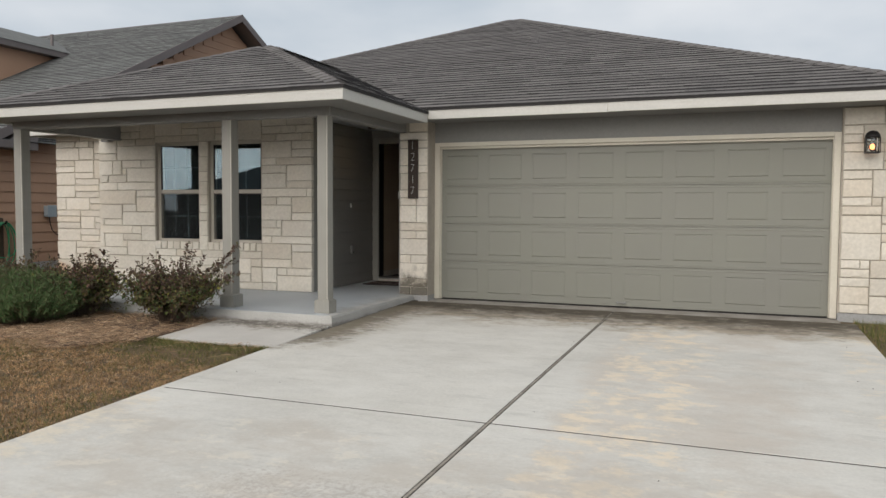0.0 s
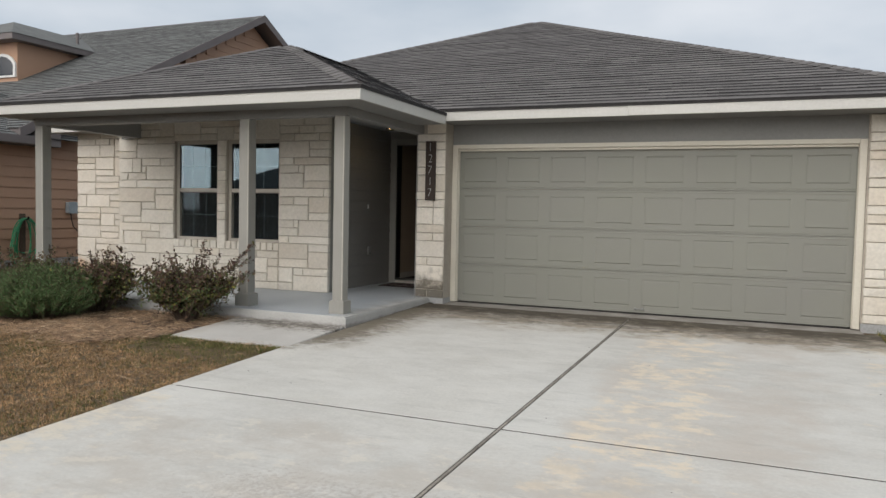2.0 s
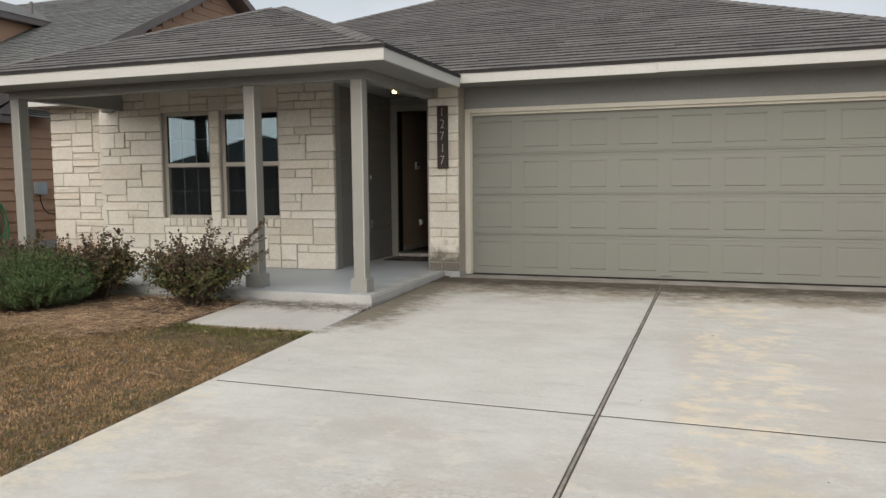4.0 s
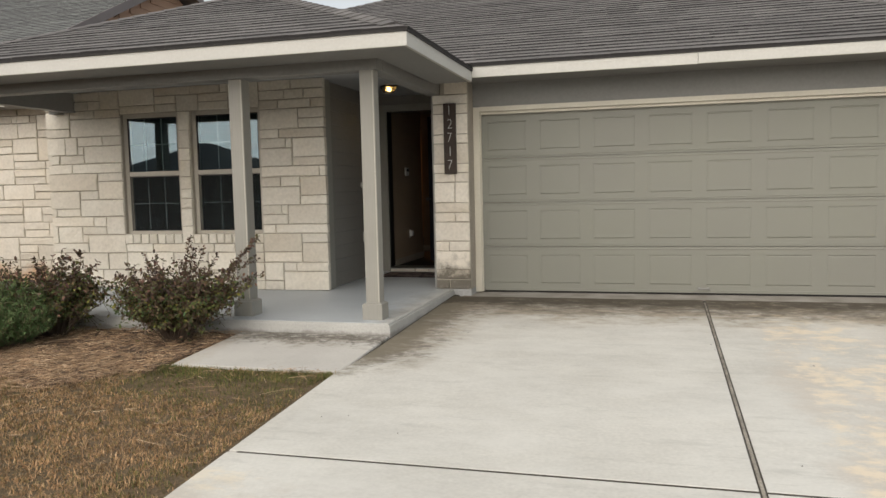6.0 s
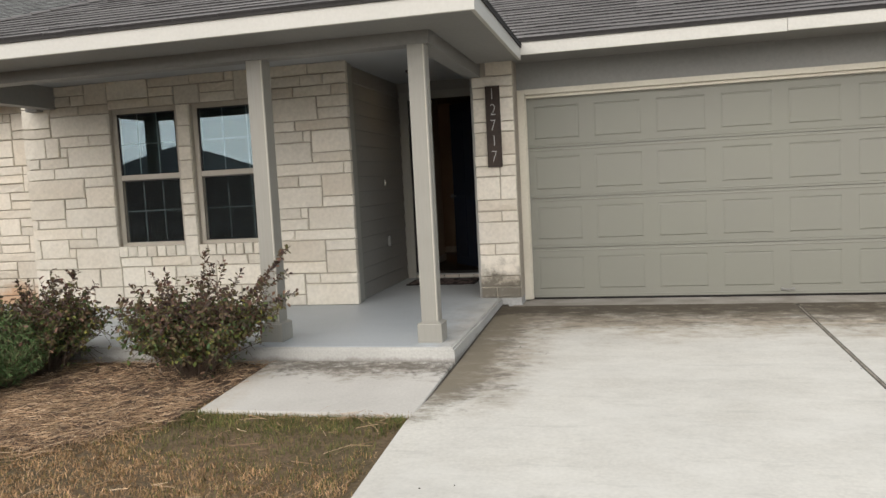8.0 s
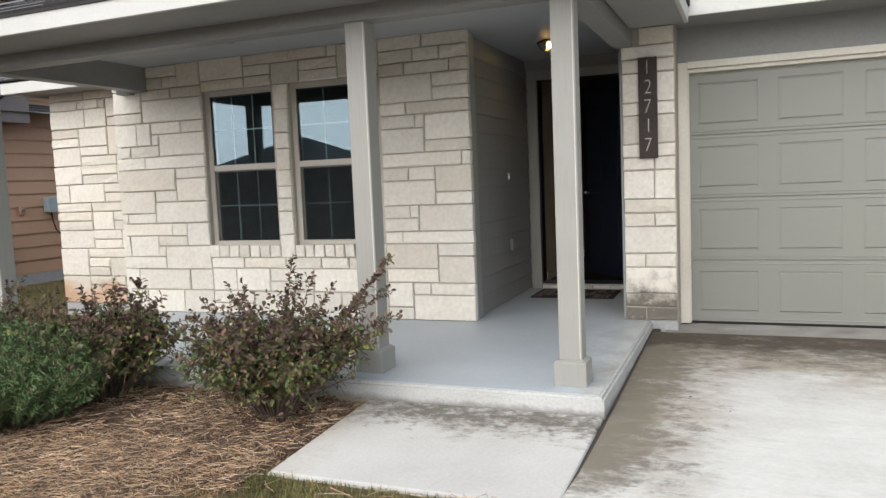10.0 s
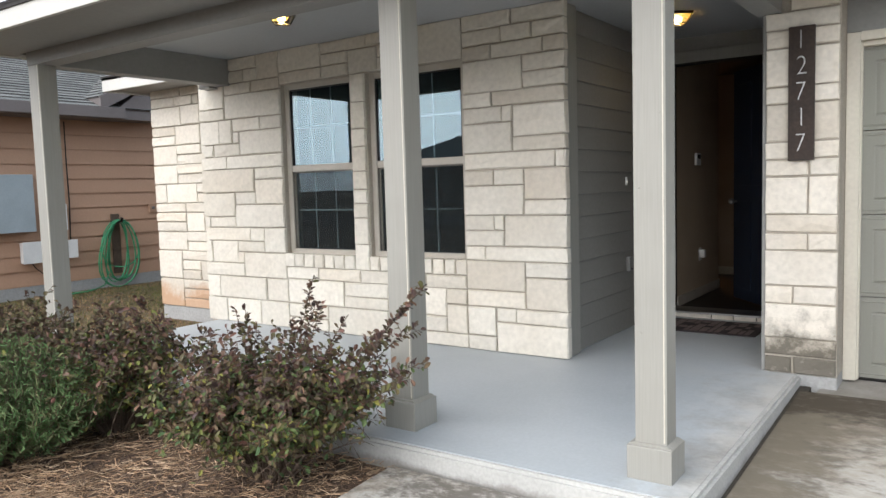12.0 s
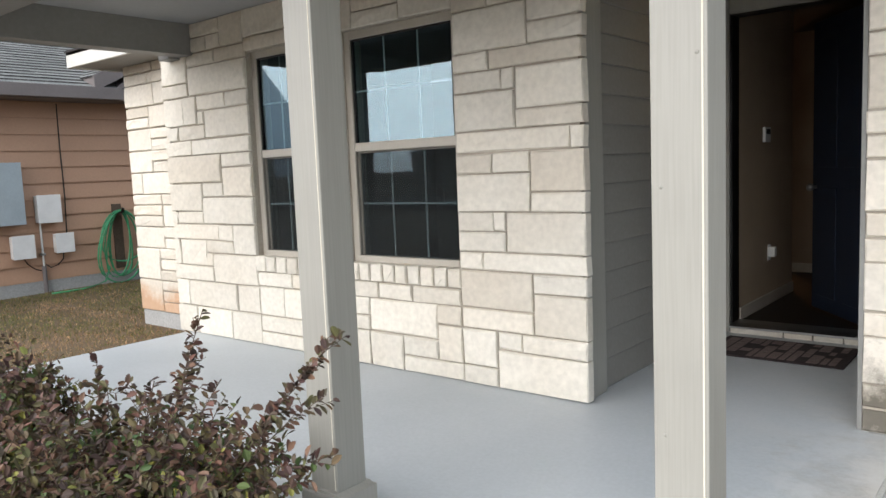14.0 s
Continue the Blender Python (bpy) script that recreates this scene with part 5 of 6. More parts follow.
shrub("purple_shrub", (-7.5, 7.3, 0.29), 0.5, 0.66, 120, 0.040, (M_LEAF, M_LEAF_G), "sparser purple-brown shrub before the porch slab", 2, twigs=6, gap=0.016, shoots=((0.35, 0.0, 0.84), (0.52, 0.0, 0.74), (-0.3, 0.1, 0.76), (0.2, -0.1, 0.80)))
shrub("brown_shrub", (-8.55, 7.15, 0.29), 0.72, 0.66, 150, 0.040, (M_LEAF2, M_LEAF2), "brownish green shrub by the far porch post", 3, twigs=6, gap=0.019, shoots=((0.3, 0.1, 0.78), (-0.4, 0.0, 0.72)))


def feathery(at, radius, height, sprigs, seed, label):
    """A dense upright bush of thin sprigs with needle leaves."""
    rng = random.Random(seed)
    t = thing("green_shrub", at, label, "shrub", "shrubs before the porch")
    base = Vector(at)
    wood = bmesh.new()
    verts, faces = [], []
    for s in range(sprigs):
        ang, out = rng.uniform(0, 2 * math.pi), math.sqrt(rng.random())
        root = Vector((math.cos(ang) * radius * out * 0.45, math.sin(ang) * radius * out * 0.45, 0.0))
        tip = Vector((math.cos(ang) * radius * out, math.sin(ang) * radius * out, height * (1.0 - 0.45 * out ** 2) * rng.uniform(0.6, 1.25)))
        pts = [root.lerp(tip, u) + Vector((rng.uniform(-1, 1), rng.uniform(-1, 1), 0)) * 0.012 for u in (0, 0.35, 0.7, 1.0)]
        tube(wood, [p + base for p in pts], 0.0025, 3, 0.5)
        for a, b in zip(pts[1:], pts[2:]):
            for i in range(9):
                p = a.lerp(b, (i + rng.random()) / 9)
                d = Vector((rng.gauss(0, 1), rng.gauss(0, 1), rng.gauss(0.8, 0.6))).normalized()
                side = d.orthogonal().normalized() * 0.0035
                ln = rng.uniform(0.03, 0.065)
                k = len(verts)
                verts += [tuple(p - side), tuple(p + side), tuple(p + d * ln)]
                faces.append((k, k + 1, k + 2))
    finish("branchwork", wood, M_BARK, t, label="thin brown stems")
    me = bpy.data.meshes.new("foliage")
    me.from_pydata(verts, [], faces)
    me.materials.append(M_NEEDLE)
    ob = new("foliage", me)
    ob.parent = t
    tagged(ob, label="fine green needles", kind="stuff")


feathery((-7.85, 6.75, 0.28), 0.72, 0.56, 2300, 5, "dense bright green feathery shrub before the porch")


# ---- lawn and litter ----
def blades(name, count, area, keep, mat, length, width, lean, label, seed, category):
    rng = np.random.default_rng(seed)
    x0, x1, y0, y1 = area
    pts = np.column_stack((rng.uniform(x0, x1, count), rng.uniform(y0, y1, count)))
    pts = [p for p in pts if keep(p[0], p[1], rng.random())]
    verts, faces = [], []
    for x, y in pts:
        a = rng.uniform(0, 2 * math.pi)
        ln = rng.uniform(*length)
        wd = rng.uniform(*width)
        tilt = rng.uniform(*lean)
        dx, dy = math.cos(a), math.sin(a)
        z = lawn_z(x, y) - 0.004
        k = len(verts)
        h, o = ln * math.cos(tilt), ln * math.sin(tilt)
        verts += [(x - dy * wd, y + dx * wd, z), (x + dy * wd, y - dx * wd, z), (x + dx * o * 0.4 + dy * wd * 0.8, y + dy * o * 0.4 - dx * wd * 0.8, z + h * 0.6), (x + dx * o * 0.4 - dy * wd * 0.8, y + dy * o * 0.4 + dx * wd * 0.8, z + h * 0.6), (x + dx * o, y + dy * o, z + h)]
        faces += [(k, k + 1, k + 2, k + 3), (k + 3, k + 2, k + 4)]
    return raw_mesh(name, verts, faces, mat, label=label, category=category, kind="stuff")


def bed_edge(x):
    return 6.05 + 0.12 * math.sin(x * 3.1) + 0.1 * math.sin(x * 7.3 + 1) + (0.85 if x > -5.75 else 0.15 if x > -6.0 else 0.0)


def on_walk(x, y):
    return (-5.72 < x < -4.2 and 6.525 < y < 7.7) or (x > drive_left(y) - 0.006 and x < DX1 + 0.006)


def green_patch(x, y):
    near = max(0.0, 1 - abs(y - 6.25) / 0.6) * (1.3 if x > -5.75 else 0) + max(0.0, 1 - (DX0 - x) / 0.6) * 0.42 + (0.75 if x < -9.5 or x > 1 else 0)
    return near + 0.85 * noise.noise((x * 1.3, y * 1.3, 3.0))


def lawn_keep(x, y, r):
    return not on_walk(x, y) and not (drive_left(y) - x < 0.06 and r < 0.8) and y < bed_edge(x) + 0.25 * (r - 0.3) and noise.noise((x * 13, y * 13, 7.0)) + 0.35 * noise.noise((x * 34, y * 34, 2.0)) > r * 0.9 - 0.62


blades("lawn_grass", 360000, (-9.2, -4.1, 1.6, 6.8), lambda x, y, r: lawn_keep(x, y, r) and green_patch(x, y) < 0.25 + r * 0.7, M_BLADE, (0.016, 0.042), (0.0012, 0.0028), (0.4, 1.35), "short dormant straw-brown lawn grass", 1, "grass")
blades("lawn_grass_green", 140000, (-9.2, -4.1, 1.6, 6.8), lambda x, y, r: lawn_keep(x, y, r) and green_patch(x, y) > -0.06 + r * 0.72, M_BLADE_G, (0.02, 0.055), (0.0009, 0.0020), (0.1, 1.0), "green tufts of lawn grass beside the concrete", 2, "grass")
blades("side_yard_dormant_grass", 30000, (-14.2, -9.55, 7.0, 14.0), lambda x, y, r: not (x > -11.05 and y > 10.0) and noise.noise((x * 0.9, y * 0.9, 5.0)) + (0.35 if 8.3 < y < 10.2 else 0) > r * 0.5 - 0.2, M_BLADE, (0.02, 0.045), (0.002, 0.0035), (0.4, 1.3), "thin tan grass between the houses", 13, "grass")
blades("side_yard_grass", 65000, (-14.2, -9.55, 7.0, 14.0), lambda x, y, r: not (x > -11.05 and y > 10.0) and noise.noise((x * 0.9, y * 0.9, 5.0)) + (0.35 if 8.3 < y < 10.2 else 0) < r * 0.7 - 0.12, M_BLADE_G, (0.025, 0.055), (0.002, 0.0035), (0.4, 1.3), "thin green and tan grass between the houses", 3, "grass")
blades("far_lawn_grass", 22000, (-14.0, -9.2, 2.0, 7.0), lambda x, y, r: True, M_BLADE, (0.03, 0.07), (0.002, 0.004), (0.2, 1.2), "short dormant lawn grass", 7, "grass")
blades("walk_edge_grass", 9000, (-5.76, -4.25, 6.1, 6.54), lambda x, y, r: y < 6.54 and not on_walk(x, y) and y > 6.2 + 0.2 * r and noise.noise((x * 5, y * 5, 9.0)) > r * 0.9 - 0.6, M_BLADE_G, (0.02, 0.06), (0.001, 0.0022), (0.2, 1.2), "taller green grass tufts along the walkway edge", 21, "grass")
blades("edge_grass", 9000, (1.17, 2.6, 7.0, 10.1), lambda x, y, r: True, M_BLADE_G, (0.03, 0.08), (0.0015, 0.003), (0.1, 1.0), "grass strip along the driveway", 4, "grass")
mverts, mfaces = [], []
nxm, nym = 80, 34
for j in range(nym + 1):
    for i in range(nxm + 1):
        x = -9.5 + (9.5 - 5.585) * i / nxm
        e = bed_edge(x) - 0.06
        y = e + (7.66 - e) * j / nym
        rise = 0.0 if j == 0 else 0.014 + 0.022 * noise.noise((x * 5, y * 5, 1)) + 0.01 * noise.noise((x * 17, y * 17, 2))
        mverts.append((x, y, lawn_z(x, y) + (rise if j else -0.01)))
for j in range(nym):
    for i in range(nxm):
        k = j * (nxm + 1) + i
        mfaces.append((k, k + 1, k + nxm + 2, k + nxm + 1))
raw_mesh("mulch_bed", mverts, mfaces, M_MULCH, label="dark brown mulch bed under the shrubs", category="mulch", kind="structure")


def litter(name, count, keep, length, width, seed, label):
    """Dry stalks lying about: thin bent strips."""
    rng = np.random.default_rng(seed)
    verts, faces = [], []
    for c in range(count):
        x, y = rng.uniform(-9.4, -4.2), rng.uniform(4.6, 7.62)
        if not keep(x, y, rng.random()):
            continue
        a, ln, wd = rng.uniform(0, 2 * math.pi), rng.uniform(*length), rng.uniform(*width)
        bend = rng.uniform(-0.5, 0.5)
        z0 = lawn_z(x, y) + rng.uniform(0.018, 0.05)
        tilt = rng.uniform(-0.14, 0.18)
        k = len(verts)
        px, py, pz = x, y, z0
        for s in range(4):
            aa = a + bend * s / 3
            dx, dy = math.cos(aa), math.sin(aa)
            verts += [(px - dy * wd, py + dx * wd, pz), (px + dy * wd, py - dx * wd, pz), (px, py, pz + wd * 1.3)]
            px, py, pz = px + dx * ln / 3, py + dy * ln / 3, max(pz + tilt * ln / 3, lawn_z(x, y) + 0.012)
        for s in range(3):
            b = k + 3 * s
            faces += [(b, b + 2, b + 5, b + 3), (b + 2, b + 1, b + 4, b + 5)]
    return raw_mesh(name, verts, faces, M_STRAW, label=label, category="straw", kind="stuff")


litter("straw_litter", 46000, lambda x, y, r: not on_walk(x, y) and y > bed_edge(x) - 0.35 * r and (y < 6.75 or r < 0.55), (0.025, 0.11), (0.0006, 0.0020), 5, "dry brown stalks and needles strewn over the mulch")
litter("loose_straw", 380, lambda x, y, r: not on_walk(x, y) and y < bed_edge(x), (0.06, 0.2), (0.001, 0.0022), 6, "a few pale stalks on the lawn")

# bits on the concrete
bits_v, bits_f = [], []
brng = random.Random(12)
for i in range(16):
    x, y = brng.uniform(-4.0, 1.1), brng.uniform(4.0, 9.7)
    r = brng.uniform(0.003, 0.009)
    k = len(bits_v)
    for s in range(6):
        rr = r * brng.uniform(0.6, 1.2)
        bits_v.append((x + rr * math.cos(s * 1.047), y + rr * math.sin(s * 1.047), drive_z(y) + 0.0015))
    bits_v.append((x, y, drive_z(y) + 0.006))
    bits_f += [(k + s, k + (s + 1) % 6, k + 6) for s in range(6)]
raw_mesh("leaf_crumbs", bits_v, bits_f, M_JOINT, label="dark crumbs of leaf litter on the concrete", category="litter", kind="stuff")

# ---- neighbouring house ----
NX = -14.3
nb = thing("neighbour_house", (NX, 12.0, 0.3), "two-storey tan lap-sided house with a grey shingle roof", "house")
NPK, NZT, NS = 19.3, 7.36, 0.52
NEY, NEZ = 11.6, NZT - NS * (19.3 - 11.6)
part("wall", box(NX - 0.2, NX - 0.02, 6.4, 24.0, 0.3, 2.86), M_NB, nb)
gable = prism([(11.95, 2.862), (26.9, 2.862), (NPK, NZT - 0.25)], "x", NX - 0.2, NX - 0.02)
part("gable_wall", gable, M_NB, nb)
part("foundation", box(NX - 0.25, NX + 0.008, 6.35, 24.0, 0.1, 0.46, 0.006), M_FOUND, nb, "grey concrete footing")
part("front_wall", box(-24, NX - 0.02, 6.4, 6.6, 0.3, 2.86), M_NB, nb)
z = 0.46
while z < 7.0:
    t = z + 0.215
    y0, y1 = 6.4, 24.0
    if t > 2.87:
        half = (NZT - 0.25 - t) / NS
        if half < 0.3:
            break
        y0, y1 = max(NPK - half, 12.0), min(NPK + half, 24.0) if z < 3.1 else NPK + half
    p = [(NX - 0.02, z), (NX + 0.012, z), (NX + 0.013, z + 0.008), (NX - 0.008, t), (NX - 0.02, t)]
    part("siding_board", prism(p, "y", y0, y1), M_NB, nb)
    z = t
# roofs
OV = 0.42
part("main_roof", faces_mesh([(NX + OV, NPK, NZT), (-26, NPK, NZT), (NX + OV, 11.2, NZT - NS * 8.1), (-26, 11.2, NZT - NS * 8.1), (NX + OV, 27.4, NZT - NS * 8.1), (-26, 27.4, NZT - NS * 8.1),
                              (NX + OV, NPK, NZT - 0.14), (-26, NPK, NZT - 0.14), (NX + OV, 11.2, NZT - NS * 8.1 - 0.14), (-26, 11.2, NZT - NS * 8.1 - 0.14), (NX + OV, 27.4, NZT - NS * 8.1 - 0.14), (-26, 27.4, NZT - NS * 8.1 - 0.14)],
                             [(0, 2, 3, 1), (0, 1, 5, 4), (6, 7, 9, 8), (6, 10, 11, 7), (2, 8, 9, 3), (4, 5, 11, 10), (0, 6, 8, 2), (0, 4, 10, 6), (1, 3, 9, 7), (1, 7, 11, 5)]), M_NBTRIM, nb)
PITCH_KEEP = PITCH
PITCH = NS
nb_sh = roof_courses((-26, 11.2, NZT - NS * 8.1), (1, 0, 0), (0, 1, 0), 0, lambda d: 0, lambda d: NX + OV + 26, 62, rng=random.Random(8), tab=0.4)
PITCH = PITCH_KEEP
shingle_sheet("shingles", nb_sh, M_NBROOF, nb)
for s in (-1, 1):
    part("rake_board", prism([(NPK, NZT + 0.01), (NPK + s * 8.1, NZT - NS * 8.1 + 0.01), (NPK + s * 8.1, NZT - NS * 8.1 - 0.2), (NPK, NZT - 0.2)], "x", NX + OV, NX + OV + 0.03), M_NBTRIM, nb)
# low front wing: eave along y
EZ = 3.0
wing = [(NX + OV, 5.9, EZ), (NX + OV, 13.1, EZ), (-18.0, 13.1, EZ + 0.42 * (18.0 + NX + OV)), (-18.0, 9.5, EZ + 0.42 * (18.0 + NX + OV)), (-26, 5.9, EZ), (-26, 9.5, EZ + 0.42 * (18 + NX + OV))]
part("wing_roof", faces_mesh(wing, [(0, 1, 2, 3), (0, 3, 5, 4)]), M_UNDERLAY, nb)
wing_sh = roof_courses((NX + OV, 5.9, EZ), (0, 1, 0), (-1, 0, 0), 0, lambda d: d, lambda d: 7.2, 28, rng=random.Random(9), tab=0.4)
shingle_sheet("wing_shingles", wing_sh, M_NBROOF, nb)
part("eave_board", box(NX + OV, NX + OV + 0.1, 5.9, 11.55, EZ - 0.16, EZ + 0.0, 0.006), M_NBTRIM, nb, "brown-grey gutter board")
part("eave_soffit", box(NX, NX + OV, 5.9, 11.55, EZ - 0.17, EZ - 0.15), M_NBTRIM, nb)
part("eave_return", prism([(11.5, EZ - 0.16), (12.2, EZ - 0.16), (12.2, EZ + 0.3), (11.9, EZ + 0.3), (11.5, EZ)], "x", NX, NX + OV - 0.01), M_NBTRIM, nb)
# upper dormer block
UX, UY0, UY1, UZ = -17.9, 14.25, 16.7, 5.82
part("dormer_wall", box(-22, UX - 0.05, UY0 + 0.1, UY1 + 1.5, 4.2, UZ), M_NB, nb)
part("dormer_eave", box(-22.2, UX + 0.22, UY0 - 0.25, UY1, UZ - 0.02, UZ + 0.14, 0.01), M_NBTRIM, nb)
part("dormer_roof", faces_mesh([(UX + 0.24, UY0 - 0.27, UZ + 0.14), (UX + 0.24, 17.3, UZ + 0.14), (-20.0, 18.4, UZ + 1.0), (-20.0, UY0 + 1.6, UZ + 1.0), (-22.4, UY0 - 0.27, UZ + 0.14), (-22.4, 18.4, UZ + 0.14)],
                               [(0, 1, 2, 3), (0, 3, 4), (3, 2, 5, 4)]), M_NBROOF, nb)
dwin = part("dormer_window", prism([(-18.95, 4.9), (-17.98, 4.9), (-17.98, 5.25), (-18.10, 5.40), (-18.28, 5.49), (-18.46, 5.52), (-18.65, 5.49), (-18.83, 5.40), (-18.95, 5.25)], "y", UY0 + 0.05, UY0 + 0.1), M_WHITE, nb, "arched white window")
part("pane", prism([(-18.87, 4.95), (-18.06, 4.95), (-18.06, 5.23), (-18.16, 5.34), (-18.30, 5.42), (-18.46, 5.45), (-18.63, 5.42), (-18.77, 5.34), (-18.87, 5.23)], "y", UY0 + 0.04, UY0 + 0.049), M_FARGLASS, dwin)
part("vent_pipe", tube(bmesh.new(), [(-18.6, 16.8, 5.9), (-18.6, 16.8, 6.62)], 0.045, 8), M_NBTRIM, nb, "grey roof vent pipe")

# fittings on its wall
FX = NX + 0.012


def utility_box(y0, y1, z0, z1, d, mat, label, name="utility_box"):
    t = thing(name, (FX, (y0 + y1) / 2, z0), label, "utility box", "utility boxes")
    part("body", box(FX, FX + d, y0, y1, z0, z1, 0.012), mat, t)
    part("lid", box(FX + d, FX + d + 0.012, y0 - 0.008, y1 + 0.008, z0 - 0.006, z1 + 0.01, 0.004), mat, t)
    part("hinge_lug", box(FX + d * 0.3, FX + d * 0.7, y1, y1 + 0.012, (z0 + z1) / 2 - 0.02, (z0 + z1) / 2 + 0.02, 0.003), mat, t)
    return t


utility_box(9.65, 10.27, 1.24, 2.02, 0.16, M_BOXGREY, "large blue-grey electric meter cabinet on the tan siding")
utility_box(10.455, 10.745, 1.235, 1.59, 0.12, M_WHITE, "pale grey plastic utility box on the tan siding")
utility_box(10.11, 10.375, 0.79, 1.08, 0.10, M_WHITE, "small white utility box low on the siding")
utility_box(10.655, 10.885, 0.82, 1.07, 0.10, M_WHITE, "small white utility box with a cable")
conduit = thing("conduit", (FX + 0.03, 10.5, 0.3), "thin grey conduit below the utility boxes", "conduit")
part("pipe", tube(bmesh.new(), [(FX + 0.03, 10.5, 0.32), (FX + 0.03, 10.5, 1.235)], 0.013, 8), M_WHITE, conduit)
part("strap", box(FX, FX + 0.046, 10.47, 10.53, 0.8, 0.83, 0.002), M_STEEL, conduit)
part("foot", tube(bmesh.new(), [(FX + 0.03, 10.5, 0.3), (FX + 0.03, 10.5, 0.66)], 0.03, 8), M_NBTRIM, conduit)
cable = thing("cable", (FX + 0.01, 10.72, 1.2), "black cable run down the siding", "cable")
part("drop", tube(bmesh.new(), [(FX + 0.018, 10.86, 2.80), (FX + 0.018, 10.855, 2.2), (FX + 0.018, 10.86, 1.6), (FX + 0.018, 10.84, 1.07)], 0.009, 6), M_BLACK, cable)
part("slack", tube(bmesh.new(), [(FX + 0.03, 10.77, 0.82), (FX + 0.05, 10.75, 0.73), (FX + 0.06, 10.67, 0.66), (FX + 0.05, 10.58, 0.63), (FX + 0.04, 10.52, 0.68)], 0.008, 6), M_BLACK, cable)
part("slack", tube(bmesh.new(), [(FX + 0.03, 10.25, 0.79), (FX + 0.05, 10.29, 0.71), (FX + 0.05, 10.38, 0.63), (FX + 0.04, 10.46, 0.60)], 0.008, 6), M_BOARD, cable)

hose = thing("garden_hose", (FX + 0.06, 11.5, 0.32), "green garden hose looped on a wall hanger beside the grass", "garden hose")
hang = bmesh.new()
add_box(hang, FX, FX + 0.02, 11.50, 11.64, 0.50, 1.42, 0.005)
part("hanger_plate", hang, M_BARK, hose, "weathered hanger board")
part("hanger_arm", tube(bmesh.new(), [(FX, 11.57, 1.29), (FX + 0.18, 11.57, 1.31), (FX + 0.2, 11.57, 1.36)], 0.02, 8), M_BLACK, hose)
hrng = random.Random(4)
for i in range(7):
    low = hrng.uniform(0.34, 0.62) if i < 5 else 0.31
    wid = hrng.uniform(0.18, 0.42)
    off = hrng.uniform(-0.05, 0.05) - (0.12 if i > 3 else 0)
    xo = FX + 0.05 + 0.021 * i
    pts = []
    for k in range(25):
        a = 2 * math.pi * k / 24
        zz = (1.33 + low) / 2 + (1.33 - low) / 2 * math.cos(a)
        sw = math.sin(a) * wid * (0.5 + 0.5 * (1.33 - zz) / (1.33 - low)) ** 0.6
        pts.append((xo + 0.01 * math.sin(3 * a), 11.57 + off * (1.33 - zz) + sw, zz))
    part("loop", tube(bmesh.new(), pts, 0.0115, 6), M_HOSE, hose, smooth=True)
tail = [(FX + 0.12, 11.35, 0.55), (FX + 0.16, 11.25, 0.36), (FX + 0.22, 11.05, 0.32), (FX + 0.3, 10.85, 0.315), (FX + 0.32, 10.65, 0.315), (FX + 0.3, 10.45, 0.315)]
part("tail", tube(bmesh.new(), tail, 0.0115, 6), M_HOSE, hose, smooth=True)
spigot = thing("wall_spigot", (FX, 12.23, 1.42), "small square wall fitting on the tan siding", "wall fitting")
part("plate", box(FX, FX + 0.03, 12.17, 12.29, 1.42, 1.56, 0.005), M_NB, spigot)
part("knob", box(FX + 0.03, FX + 0.06, 12.21, 12.25, 1.47, 1.51, 0.004), M_NBTRIM, spigot)
utility_box(12.64, 12.86, 1.44, 1.68, 0.12, M_BOXGREY, "small grey-green utility box with a looping cable")
loop = thing("cable", (FX + 0.02, 12.8, 1.44), "dark cable looping down from a utility box", "cable")
part("loop", tube(bmesh.new(), [(FX + 0.05, 12.74, 1.45), (FX + 0.06, 12.75, 1.3), (FX + 0.06, 12.80, 1.14), (FX + 0.06, 12.90, 1.05), (FX + 0.05, 13.02, 1.02), (FX + 0.02, 13.2, 1.0)], 0.012, 6), M_BLACK, loop)
part("clip", box(FX, FX + 0.03, 13.19, 13.22, 0.98, 1.02, 0.002), M_BLACK, loop)


# ---- across the street: what the panes mirror ----
def far_house(cx, cy, w, d, h, rise, label):
    t = thing("far_house", (cx, cy, 0.1), label, "house", "houses across the street")
    part("wall", box(cx - w / 2, cx + w / 2, cy - d / 2, cy + d / 2, 0.0, h), M_FARWALL, t)
    o = 0.5
    hr = min(w, d) / 2
    part("roof", faces_mesh([(cx - w / 2 - o, cy - d / 2 - o, h), (cx + w / 2 + o, cy - d / 2 - o, h), (cx + w / 2 + o, cy + d / 2 + o, h), (cx - w / 2 - o, cy + d / 2 + o, h), (cx - max(w / 2 - hr, 0.4), cy, h + rise), (cx + max(w / 2 - hr, 0.4), cy, h + rise)],
                            [(0, 1, 5, 4), (1, 2, 5), (2, 3, 4, 5), (3, 0, 4), (0, 3, 2, 1)]), M_SHINGLE, t)
    for k in (-0.3, 0.32):
        win = part("window", box(cx + w * k - 0.6, cx + w * k + 0.6, cy + d / 2, cy + d / 2 + 0.05, 1.0, 2.3, 0.01), M_TRIM, t)
        part("pane", box(cx + w * k - 0.52, cx + w * k + 0.52, cy + d / 2 + 0.05, cy + d / 2 + 0.06, 1.08, 2.22), M_FARGLASS, win)
    part("door", box(cx - 0.5, cx + 0.5, cy + d / 2, cy + d / 2 + 0.06, 0.1, 2.2, 0.01), M_NBTRIM, t)


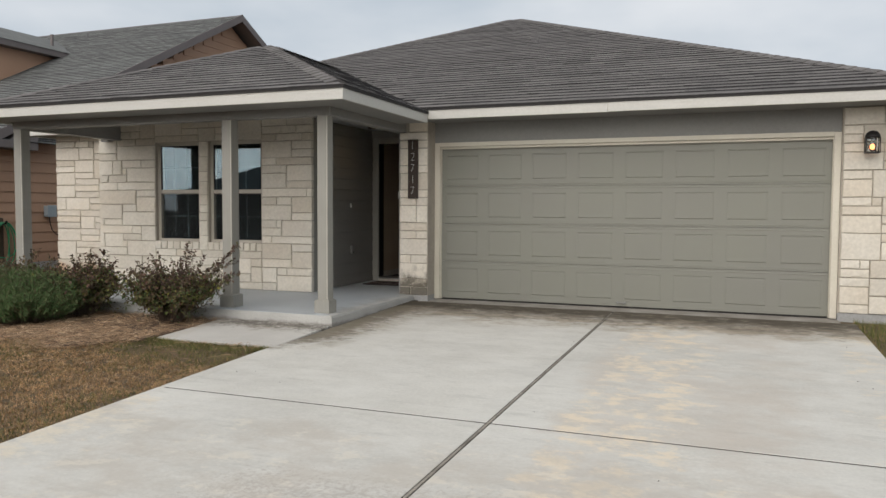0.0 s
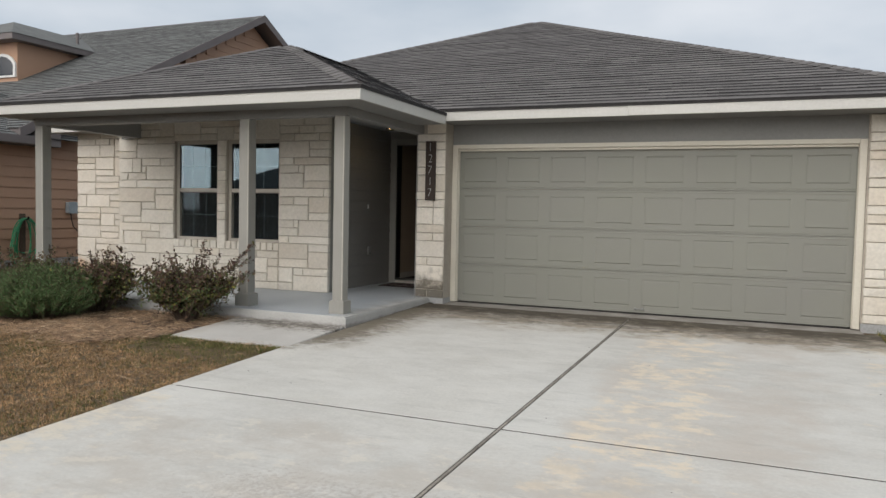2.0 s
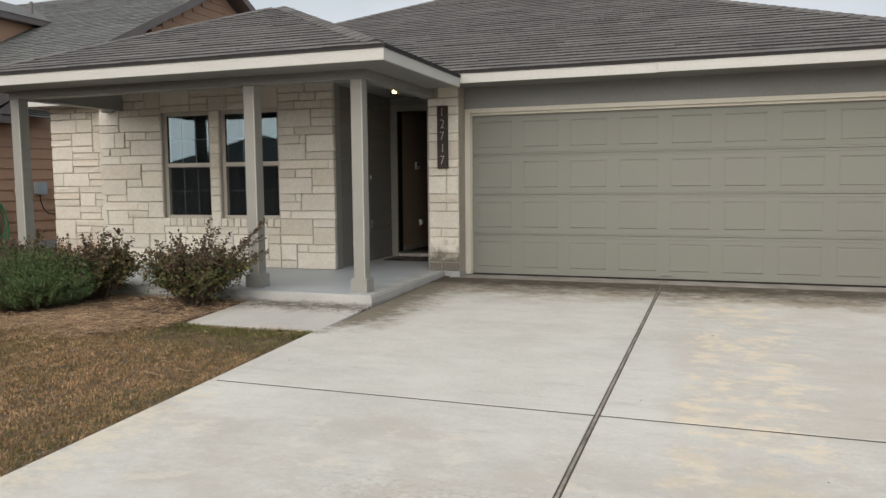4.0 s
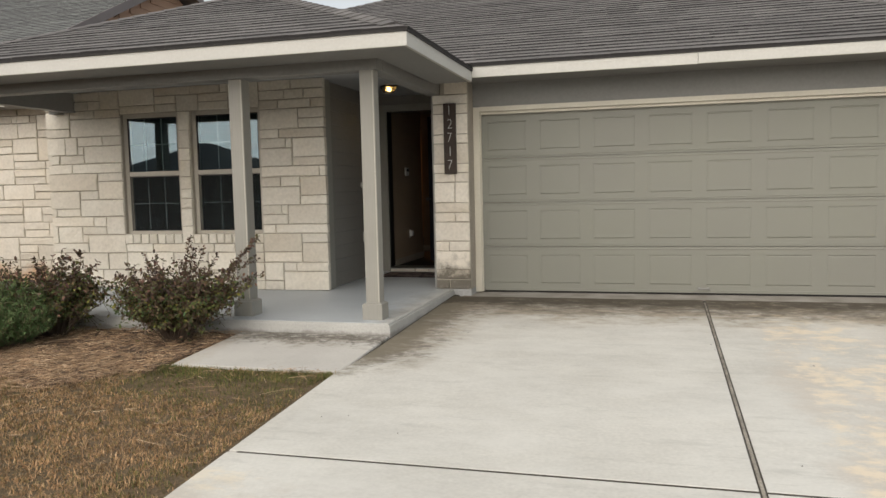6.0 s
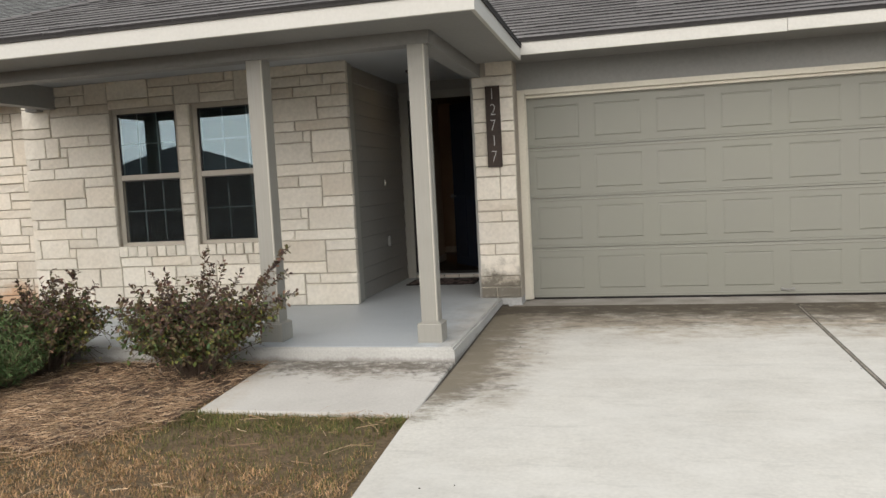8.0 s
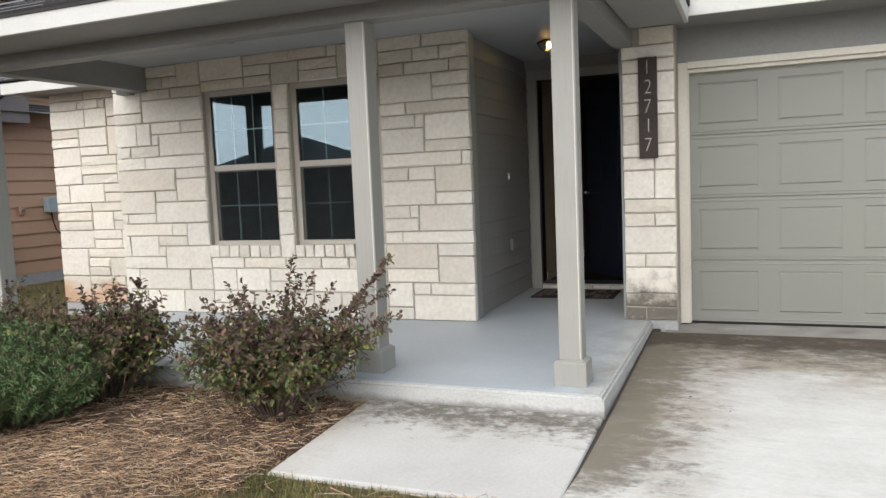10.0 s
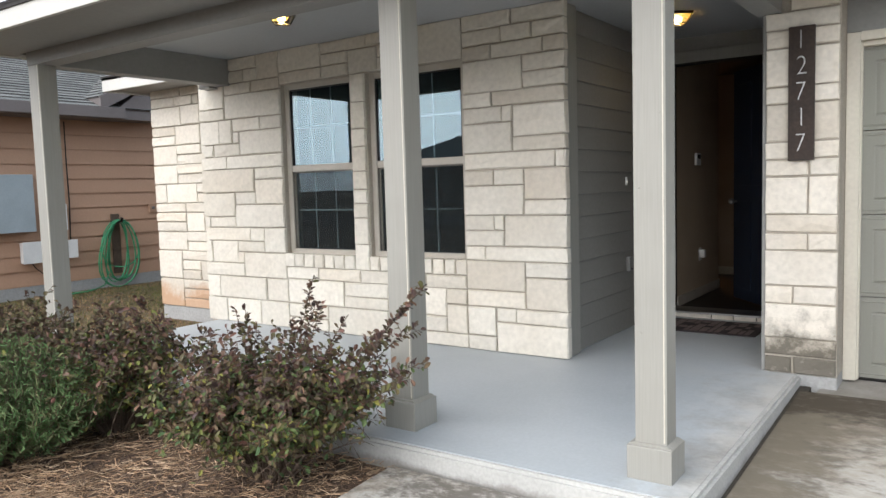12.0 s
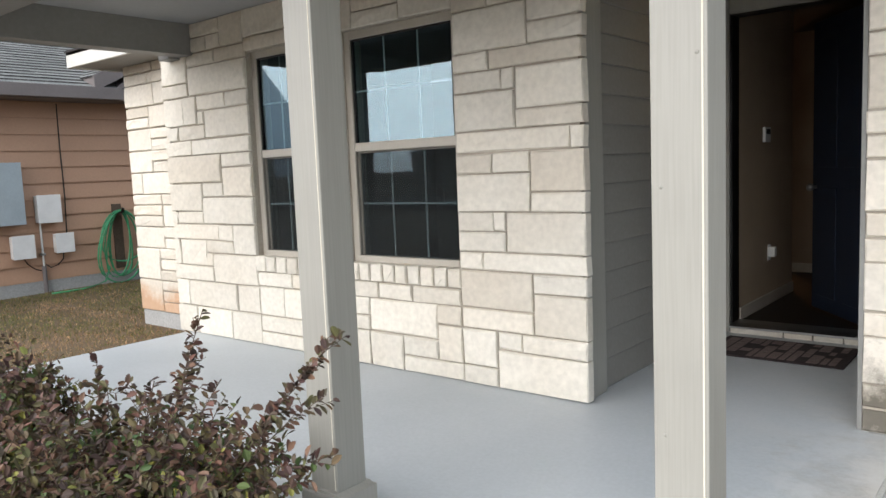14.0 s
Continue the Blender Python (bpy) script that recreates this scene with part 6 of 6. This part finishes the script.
far_house(-22, -36, 12, 12, 2.9, 2.9, "single-storey tan house across the street")
far_house(-6, -37, 13, 12, 2.9, 3.0, "low hip-roofed tan house across the street")
far_house(10, -36, 12, 12, 2.9, 2.9, "tan house with a hip roof across the street")
far_house(-39, -40, 13, 12, 2.9, 3.0, "wide low tan house across the street")
lampp = thing("street_lamp", (-17, -23.5, 0.07), "tall grey street lamp with a curved arm", "street lamp")
part("pole", tube(bmesh.new(), [(-17, -23.5, 0.0), (-17, -23.5, 7.2)], 0.09, 8, 0.6), M_STEEL, lampp)
part("arm", tube(bmesh.new(), [(-17, -23.5, 7.1), (-16.4, -23.0, 7.5), (-15.2, -22.2, 7.65)], 0.04, 6), M_STEEL, lampp)
part("head", box(-15.4, -14.7, -22.35, -22.05, 7.58, 7.72, 0.03), M_STEEL, lampp)

# ---- stones and near shingles, piece by piece ----
srng = random.Random(77)
for wall, x0, z0, w, h, y, rg, mat, side, big, cell, depth, plan in stones_to_build:
    for sx, sz, sw, sh in (bond(w, h, rg, plan) if plan else ashlar(w, h, rg, cell, big)):
        bm = stone_bm(sw, sh, depth, srng, 0.011)
        proud = srng.uniform(-0.006, 0.006) if side == "front" else -0.026 if side == "right" else 0.004
        if side == "front":
            m = Matrix.Translation((x0 + sx, y + proud, z0 + sz))
        elif side == "left":
            m = Matrix.Translation((x0 + proud, y + w - sx, z0 + sz)) @ Matrix.Rotation(radians(-90), 4, "Z")
        else:
            m = Matrix.Translation((x0 + proud, y + sx + 0.03, z0 + sz)) @ Matrix.Rotation(radians(90), 4, "Z")
        bmesh.ops.transform(bm, matrix=m, verts=bm.verts)
        bmesh.ops.recalc_face_normals(bm, faces=bm.faces)
        part("stone", bm, mat, wall)
# sill bricks under the windows, and the pier between them
for a, b in ((WL0 - 0.01, WL1 + 0.005), (WR0 - 0.005, WR1 + 0.01)):
    n = round((b - a) / 0.112)
    for i in range(n):
        w = (b - a) / n
        bm = stone_bm(w, 0.125, 0.1, srng, 0.012)
        bmesh.ops.transform(bm, matrix=Matrix.Translation((a + i * w, WY - 0.012, WZ0 - 0.117)), verts=bm.verts)
        bmesh.ops.recalc_face_normals(bm, faces=bm.faces)
        part("sill_brick", bm, M_STONE, wall_front)
z = WZ0 - 0.117
while z < WZ1 - 0.02:
    hgt = min(srng.choice((0.12, 0.15, 0.2, 0.22)), WZ1 - z)
    if WZ1 - z - hgt < 0.07:
        hgt = WZ1 - z
    bm = stone_bm(WR0 - WL1 - 0.012, hgt, 0.075, srng, 0.010)
    bmesh.ops.transform(bm, matrix=Matrix.Translation((WL1 + 0.006, WY - 0.004, z)), verts=bm.verts)
    bmesh.ops.recalc_face_normals(bm, faces=bm.faces)
    part("stone", bm, M_STONE, wall_front)
    z += hgt
far_part = porch_front[290:]
shingle_sheet("porch_front_shingles", far_part, M_SHINGLE, roof)
for w in porch_front[:290]:
    bm = faces_mesh(w, SH_FACES)
    bm.faces.ensure_lookup_table()
    # the same painted shadow on the near shingles
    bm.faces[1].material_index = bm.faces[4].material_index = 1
    part("shingle", bm, M_SHINGLE_PIECE, roof).data.materials.append(M_SHADELINE)
